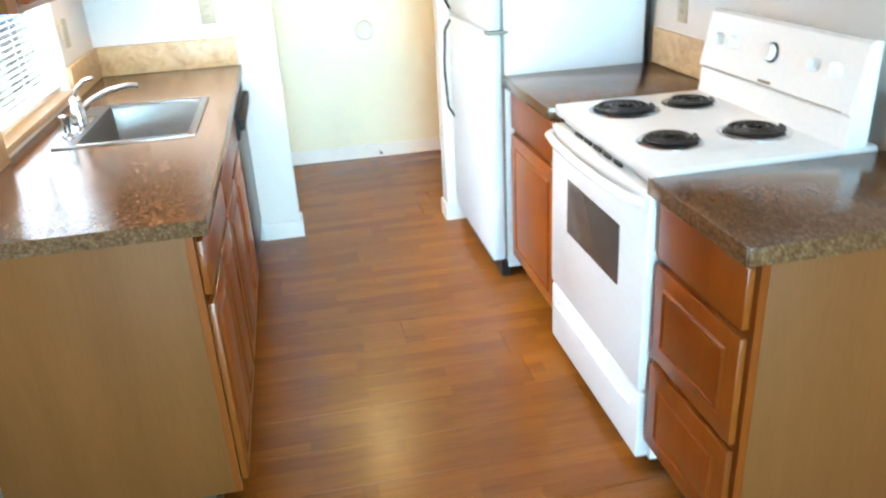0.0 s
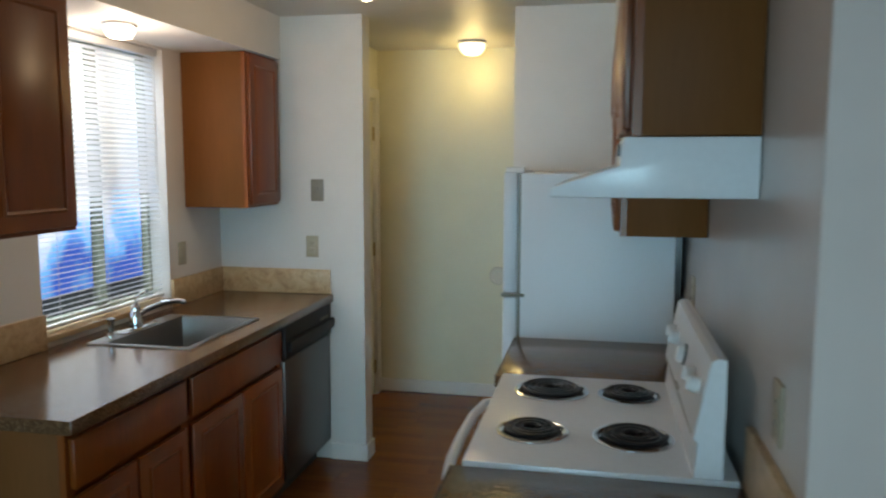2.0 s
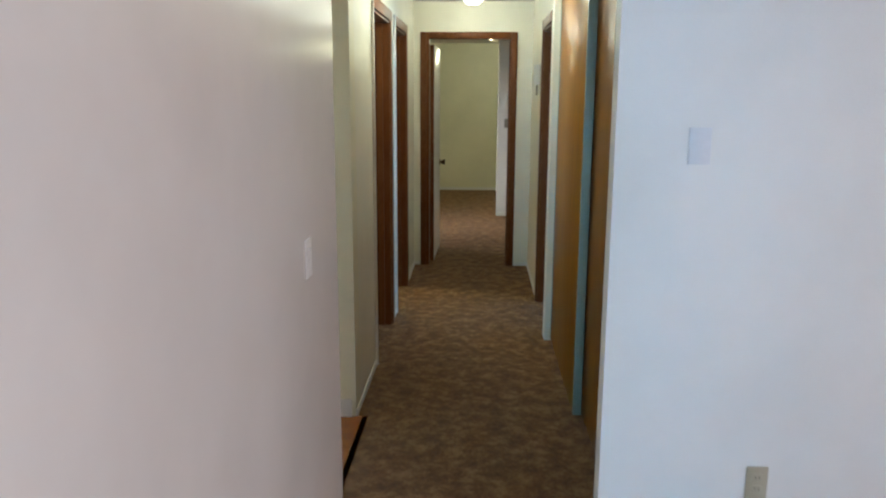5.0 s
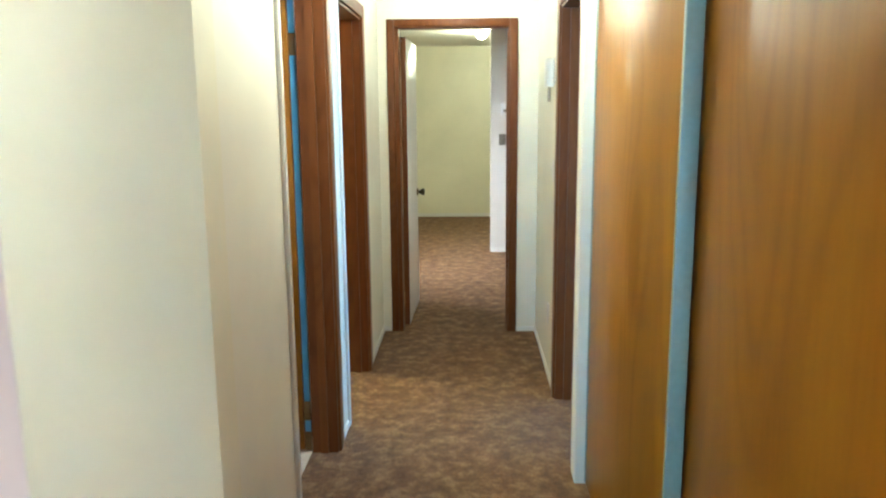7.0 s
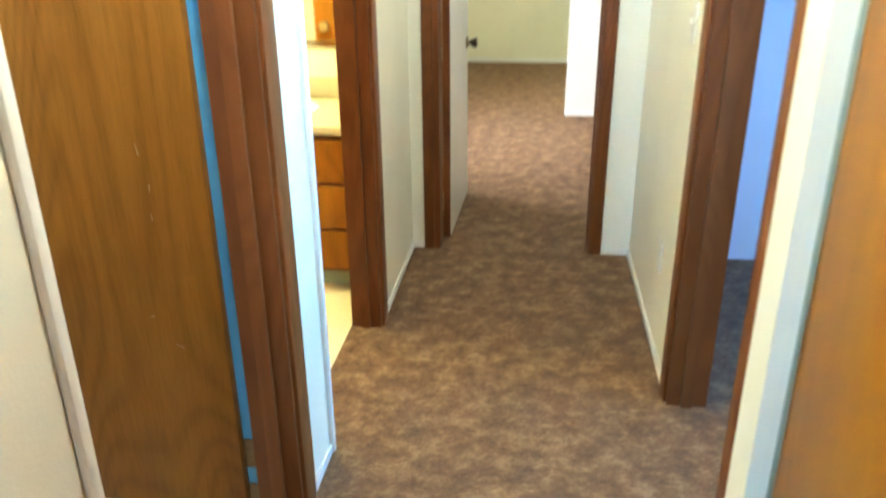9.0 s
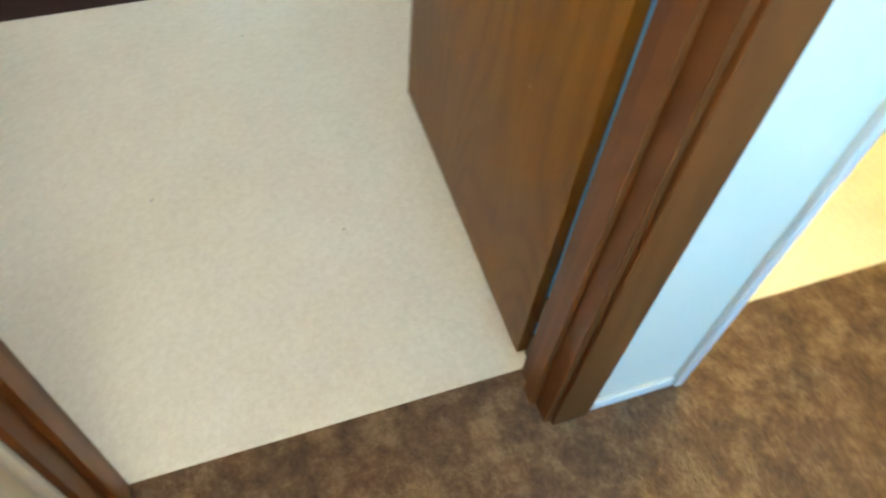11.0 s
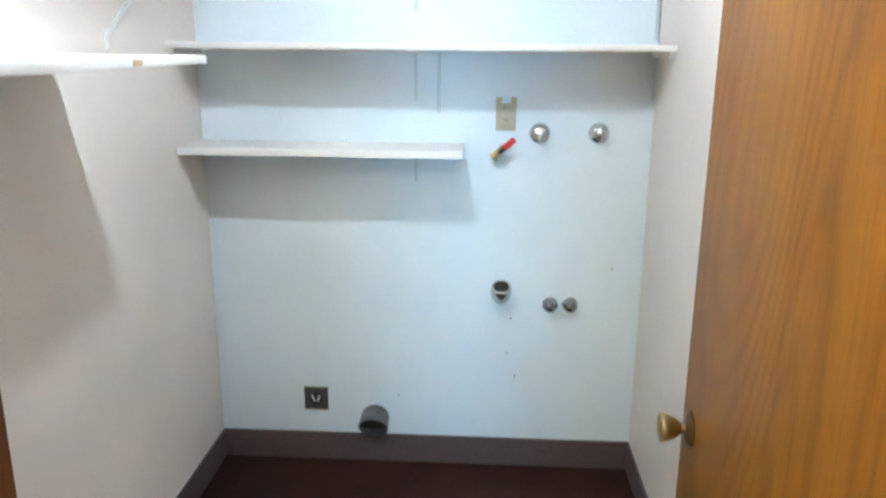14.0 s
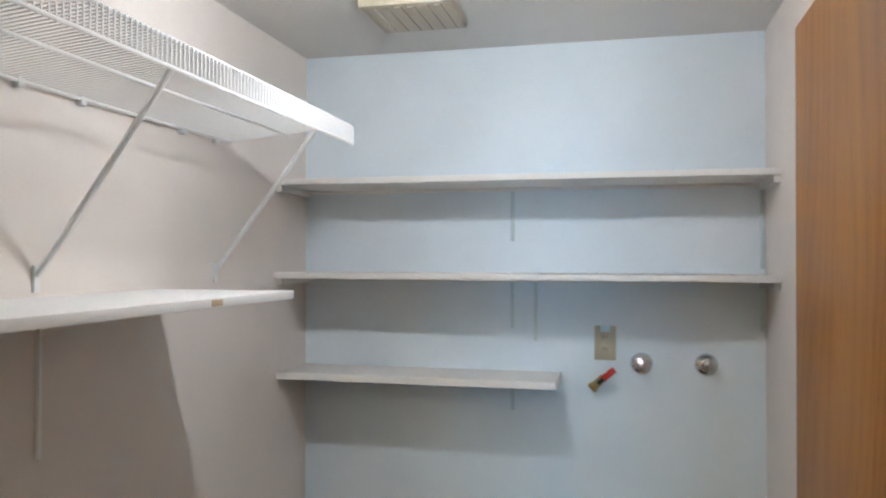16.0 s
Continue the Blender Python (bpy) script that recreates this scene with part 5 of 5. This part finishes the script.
def valve(y, z, big):
    ob = thing("water_valve" if big else "pipe_cap", (XB, y, z), "chrome washer tap with a round domed escutcheon" if big else "small dark chrome dome over a pipe stub", "valve", "laundry wall fittings")
    m = Matrix.Translation((XB, y, z)) @ TO_X
    if big:
        part("escutcheon", lathe([(0.037, 0), (0.036, 0.005), (0.030, 0.014), (0.018, 0.02), (0.013, 0.021)], m), CHROME, ob)
        part("stem", lathe([(0.0125, 0.018), (0.0125, 0.040), (0.016, 0.042), (0.016, 0.054), (0.010, 0.058), (0.001, 0.059)], m), STEEL, ob)
        part("handle", boxes((XB + 0.045, XB + 0.052, y - 0.006, y + 0.006, z - 0.026, z + 0.026), bevel=0.003), CHROME, ob)
    else:
        part("escutcheon", lathe([(0.030, 0), (0.030, 0.004), (0.027, 0.007)], m), CHROME, ob)
        part("dome", lathe([(0.026, 0.005), (0.0255, 0.018), (0.021, 0.030), (0.012, 0.038), (0.001, 0.041)], m), DARKCHROME, ob)


for y, z, b in ((1.36, 1.283, True), (1.564, 1.286, True), (1.422, 0.658, False), (1.495, 0.659, False)):
    valve(y, z, b)
dp = thing("drain_pipe", (XB, 1.241, 0.708), "open galvanised standpipe elbow with a dark mouth", "pipe")
md = Matrix.Translation((XB, 1.241, 0.70)) @ TO_X
part("collar", lathe([(0.038, 0), (0.038, 0.004), (0.034, 0.009), (0.031, 0.012)], md), CHROME, dp)
part("elbow", tube([(XB + 0.004, 1.241, 0.696), (XB + 0.03, 1.241, 0.698), (XB + 0.048, 1.241, 0.712), (XB + 0.058, 1.241, 0.735)], 0.032, 18), STEEL, dp)
mm = Matrix.Translation((XB + 0.0585, 1.241, 0.7365)) @ Matrix.Rotation(radians(28), 4, "Y")
part("rim", lathe([(0.036, -0.012), (0.036, 0.002), (0.033, 0.005), (0.028, 0.005), (0.027, -0.01)], mm), STEEL, dp)
part("mouth", lathe([(0.0275, 0.0), (0.001, 0.0005)], mm), HOLESHADE, dp)
gv = thing("gas_valve", (XB, 1.215, 1.215), "small brass gas valve with a red lever", "valve")
part("nipple", cyls(((XB, 1.222, 1.222), (XB + 0.034, 1.222, 1.222), 0.010), seg=14), BLACK, gv)
part("body", cyls(((XB + 0.034, 1.208, 1.209), (XB + 0.034, 1.238, 1.238), 0.013), ((XB + 0.034, 1.198, 1.199), (XB + 0.034, 1.208, 1.209), 0.017), seg=14), BRASS, gv)
part("stem", cyls(((XB + 0.034, 1.224, 1.224), (XB + 0.054, 1.224, 1.224), 0.007), ((XB + 0.052, 1.220, 1.220), (XB + 0.052, 1.238, 1.236), 0.008), seg=12), BLACK, gv)
bm = boxes((XB + 0.050, XB + 0.056, 0.014, 0.066, -0.011, 0.011), bevel=0.0025)
bmesh.ops.transform(bm, matrix=Matrix.Translation((0, 1.224, 1.224)) @ Matrix.Rotation(radians(42), 4, "X"), verts=bm.verts)
part("lever", bm, RED, gv, "red lever handle")
dv = thing("dryer_duct", (XB, 0.765, 0.165), "grey metal dryer duct stub with a dark open mouth", "duct")
part("pipe", tube([(XB + 0.001, 0.768, 0.178), (XB + 0.04, 0.768, 0.176), (XB + 0.062, 0.768, 0.166)], 0.055, 28), GREYPIPE, dv)
mm = Matrix.Translation((XB + 0.062, 0.768, 0.166)) @ Matrix.Rotation(radians(118), 4, "Y")
part("rim", lathe([(0.0565, -0.014), (0.0575, 0.0), (0.053, 0.003), (0.05, -0.004)], mm, 28), GREYPIPE, dv)
part("mouth", lathe([(0.0515, 0.0), (0.001, 0.0005)], mm, 28), HOLESHADE, dv)
for k, (x, y, l, w, a) in enumerate(((-1.52, 1.02, 0.20, 0.004, 3), (-1.49, 1.045, 0.03, 0.012, 30), (-1.47, 0.98, 0.05, 0.006, -12), (-1.44, 0.965, 0.025, 0.016, 20), (-1.46, 1.075, 0.04, 0.010, 8), (-1.70, 1.015, 0.09, 0.006, -6),
                                     (-1.79, 1.00, 0.05, 0.012, 25), (-1.82, 1.03, 0.04, 0.006, -15), (-1.64, 0.845, 0.05, 0.003, 2), (-1.60, 0.99, 0.035, 0.006, 5), (-1.60, 1.095, 0.05, 0.003, 0), (-1.45, 1.68, 0.03, 0.01, 10), (-1.46, 0.50, 0.012, 0.006, 0))):
    sc = thing("floor_scuff", (x, y, -0.006), "pale scuff worn through the dark floor paint", "scuff", "floor scuffs")
    bm = bmesh.new()
    rg = random.Random(50 + k)
    n = 14
    pts = [(math.cos(2 * math.pi * q / n) * l * 0.75 * rg.uniform(0.6, 1.1), math.sin(2 * math.pi * q / n) * w * 1.1 * rg.uniform(0.3, 1.3)) for q in range(n)]
    hi = [bm.verts.new((px, py, 0.0006)) for px, py in pts]
    lo = [bm.verts.new((px * 1.02, py * 1.02, 0.0)) for px, py in pts]
    bm.faces.new(hi)
    for q in range(n):
        bm.faces.new((lo[q], lo[(q + 1) % n], hi[(q + 1) % n], hi[q]))
    bmesh.ops.transform(bm, matrix=Matrix.Translation((x, y, -0.0059)) @ Matrix.Rotation(radians(a), 4, "Z"), verts=bm.verts)
    part("flake", bm, SCUFF, sc)
for k, (x, y, l) in enumerate(((-1.06, 0.52, 0.022), (-1.055, 0.555, 0.018), (-0.96, 1.62, 0.02), (-0.70, 0.9, 0.008), (-1.2, 1.2, 0.006), (-0.5, 1.3, 0.007))):
    sc = thing("floor_mark", (x, y, -0.003), "small dark mark on the cream vinyl", "floor mark", "vinyl marks")
    part("speck", boxes((x - l / 2, x + l / 2, y - 0.002, y + 0.002, -0.003, -0.0025), bevel=0.0002), GREYPLATE, sc)
for y, z in ((0.86, 0.275), (1.27, 0.46), (1.64, 0.80), (1.28, 0.60), (1.30, 0.37)):
    nh = thing("nail_hole", (XB, y, z), "small dark nail hole in the laundry wall", "nail hole", "nail holes")
    part("dent", lathe([(0.0038, 0.0), (0.0028, 0.001), (0.001, 0.0011)], Matrix.Translation((XB, y, z)) @ TO_X, 10), GREYPLATE, nh)
cv = thing("ceiling_vent", (-1.70, 0.71, H), "cream plastic exhaust vent on the laundry ceiling", "vent")
part("frame", boxes((-1.83, -1.57, 0.58, 0.84, H - 0.03, H + 0.005), bevel=0.006), ALMOND, cv)
for k in range(6):
    part("slat", boxes((-1.81, -1.59, 0.605 + k * 0.038, 0.625 + k * 0.038, H - 0.034, H - 0.0305)), ALMOND, cv)
ll = thing("laundry_light", (-1.02, 0.92, H), "bare bulb holder on the laundry ceiling", "ceiling light")
part("holder", lathe([(0.06, 0.0), (0.06, 0.015), (0.03, 0.04), (0.02, 0.05)], Matrix.Translation((-1.02, 0.92, H + 0.005)) @ Matrix.Rotation(math.pi, 4, "X")), WHITEPLASTIC, ll)
tg = thing("outlet_tag", (XB + 0.0068, 1.242, 1.398), "small pale blue paper tag on the outlet cover", "tag")
part("paper", boxes((XB + 0.0065, XB + 0.0075, 1.226, 1.258, 1.386, 1.408)), plain("pale_tag", (0.55, 0.72, 0.78), 0.6), tg)
ORIGIN = Vector((0, 0, 0))
SCRATCH = plain("bare_wood_scratch", (0.34, 0.19, 0.06), 0.6, 0, 0.2, 90)
for x, z, l, a in ((-0.30, 1.02, 0.026, 80), (-0.285, 0.93, 0.016, 95), (-0.29, 0.86, 0.018, 85), (-0.27, 0.52, 0.022, 25), (-0.33, 0.60, 0.012, -10), (-0.60, 0.42, 0.014, 90)):
    sc = thing("door_scratch", (x, 1.533, z), "pale scratch worn into the oak door veneer", "scratch", "door scratches")
    bm = boxes((-l / 2, l / 2, -0.0006, 0.0006, -0.0012, 0.0012), bevel=0.0004)
    bmesh.ops.transform(bm, matrix=Matrix.Translation((x, 1.5375, z)) @ Matrix.Rotation(radians(a), 4, "Y"), verts=bm.verts)
    part("mark", bm, SCRATCH, sc)
sk = thing("strike_plate", (-0.092, 0.758, 0.88), "brass strike plate in the laundry door jamb", "strike plate")
part("plate", boxes((-0.105, -0.080, 0.7582, 0.7594, 0.853, 0.910), bevel=0.0005), AGEDBRASS, sk)
part("hole", boxes((-0.099, -0.086, 0.7595, 0.760, 0.869, 0.895)), HOLESHADE, sk)

# ---- bathroom glimpse ----


def vanity():
    x0, x1, yf, yb = -1.4, -0.13, 2.93, YE - 0.003
    ob = thing("bathroom_vanity", ((x0 + x1) / 2, 3.2, 0), "varnished wooden bathroom vanity with drawers", "vanity")
    part("body", boxes((x0, x1, yf + 0.02, yb, 0.09, 0.70)), CABSIDE, ob)
    part("toe_kick", boxes((x0, x1, yf + 0.07, yb, 0.0, 0.09)), ALUMINIUM, ob)
    for a, b in ((x0 + 0.01, -0.98), (-0.97, -0.56), (-0.55, x1 - 0.01)):
        for z0, z1 in ((0.11, 0.28), (0.295, 0.48), (0.495, 0.68)):
            part("drawer_front", boxes((a, b, yf, yf + 0.019, z0, z1), bevel=0.004), DOORWOOD, ob)
    t = thing("vanity_top", ((x0 + x1) / 2, 3.2, 0.70), "cream cultured marble vanity top", "vanity top")
    part("slab", boxes((x0 - 0.01, x1 + 0.01, yf - 0.02, yb, 0.701, 0.74), bevel=0.006), ALMOND, t)
    part("splash", boxes((x0, x1, yb - 0.02, yb, 0.7405, 0.84), bevel=0.004), ALMOND, t)
    part("basin", lathe([(0.2, 0.001), (0.195, 0.012), (0.17, 0.006), (0.1, 0.002), (0.001, 0.001)], Matrix.Translation((-0.55, 3.17, 0.74))), WHITEPLASTIC, t)
    m = thing("bathroom_mirror", (-0.7, yb, 1.1), "plain wall mirror over the vanity", "mirror")
    part("glass", boxes((-1.3, -0.16, yb - 0.006, yb - 0.001, 1.0, 1.85)), plain("mirror_silver", (0.9, 0.9, 0.88), 0.03, 1.0, 0.0), m)
    part("bottom_channel", boxes((-1.3, -0.16, yb - 0.014, yb - 0.0, 0.975, 0.999)), CHROME, m)
    part("top_channel", boxes((-1.3, -0.16, yb - 0.014, yb - 0.0, 1.851, 1.875)), CHROME, m)


vanity()
bl = thing("bath_light_bar", (-0.75, YE, 2.0), "lit bathroom light bar above the mirror", "wall lamp")
part("bar", boxes((-1.1, -0.4, YE - 0.03, YE - 0.001, 1.96, 2.05), bevel=0.004), CHROME, bl)
for k in range(4):
    part("bulb", lathe([(0.02, 0), (0.045, 0.035), (0.047, 0.06), (0.03, 0.09), (0.001, 0.1)], Matrix.Translation((-1.0 + k * 0.17, YE - 0.03, 2.005)) @ Matrix.Rotation(radians(90), 4, "X"), 18), LIT, bl)

# ---- kitchen floor planks ----


def laminate_floor():
    fl = structure("floor_laminate", boxes((XL, 0.03, -1.165, 0.0, -0.0115, -0.006), (XL, 0.06, -9.0, -3.86, -0.0115, -0.006), (XL, XR, -3.86, -1.165, -0.0115, -0.006)), plain("laminate_joint", (0.15, 0.048, 0.010), 0.6), "warm brown wood laminate plank floor", "floor")
    rng = random.Random(4)
    w = 0.19
    shared = {}
    y = -7.28
    row = 0
    while y < -0.005:
        x0, x1 = XL, (0.06 if y + w < -3.86 or y >= -0.92 else XR)
        x = x0 - rng.uniform(0, 1.15)
        while x < x1:
            a, b = max(x, x0), min(x + 1.28, x1)
            c0, c1 = y, min(y + w, -0.001)
            if b - a > 0.02:
                key = (round(b - a, 3), round(c1 - c0, 3))
                if key not in shared:
                    bm = bmesh.new()
                    L, W, g = b - a, c1 - c0, 0.0003
                    top = [bm.verts.new(v) for v in ((g + 0.0006, g + 0.0006, 0), (L - g - 0.0006, g + 0.0006, 0), (L - g - 0.0006, W - g - 0.0006, 0), (g + 0.0006, W - g - 0.0006, 0))]
                    low = [bm.verts.new(v) for v in ((g, g, -0.0012), (L - g, g, -0.0012), (L - g, W - g, -0.0012), (g, W - g, -0.0012))]
                    bot = [bm.verts.new(v) for v in ((g, g, -0.0055), (L - g, g, -0.0055), (L - g, W - g, -0.0055), (g, W - g, -0.0055))]
                    bm.faces.new(top)
                    for p, q in ((top, low), (low, bot)):
                        for k in range(4):
                            bm.faces.new((p[k], q[k], q[(k + 1) % 4], p[(k + 1) % 4]))
                    shared[key] = finish(bm, "plank", LAMINATE, False)
                ob = new("plank", shared[key])
                ob.parent = fl
                ob.location = (a, c0, 0)
            x += 1.28
        y += w
        row += 1


laminate_floor()
tr = thing("floor_transition", (0.06, -5.0, 0), "thin brass strip between laminate and carpet", "transition strip")
part("strip", boxes((0.045, 0.075, -9.0, -3.862, -0.001, 0.005), bevel=0.002), BRASS, tr)
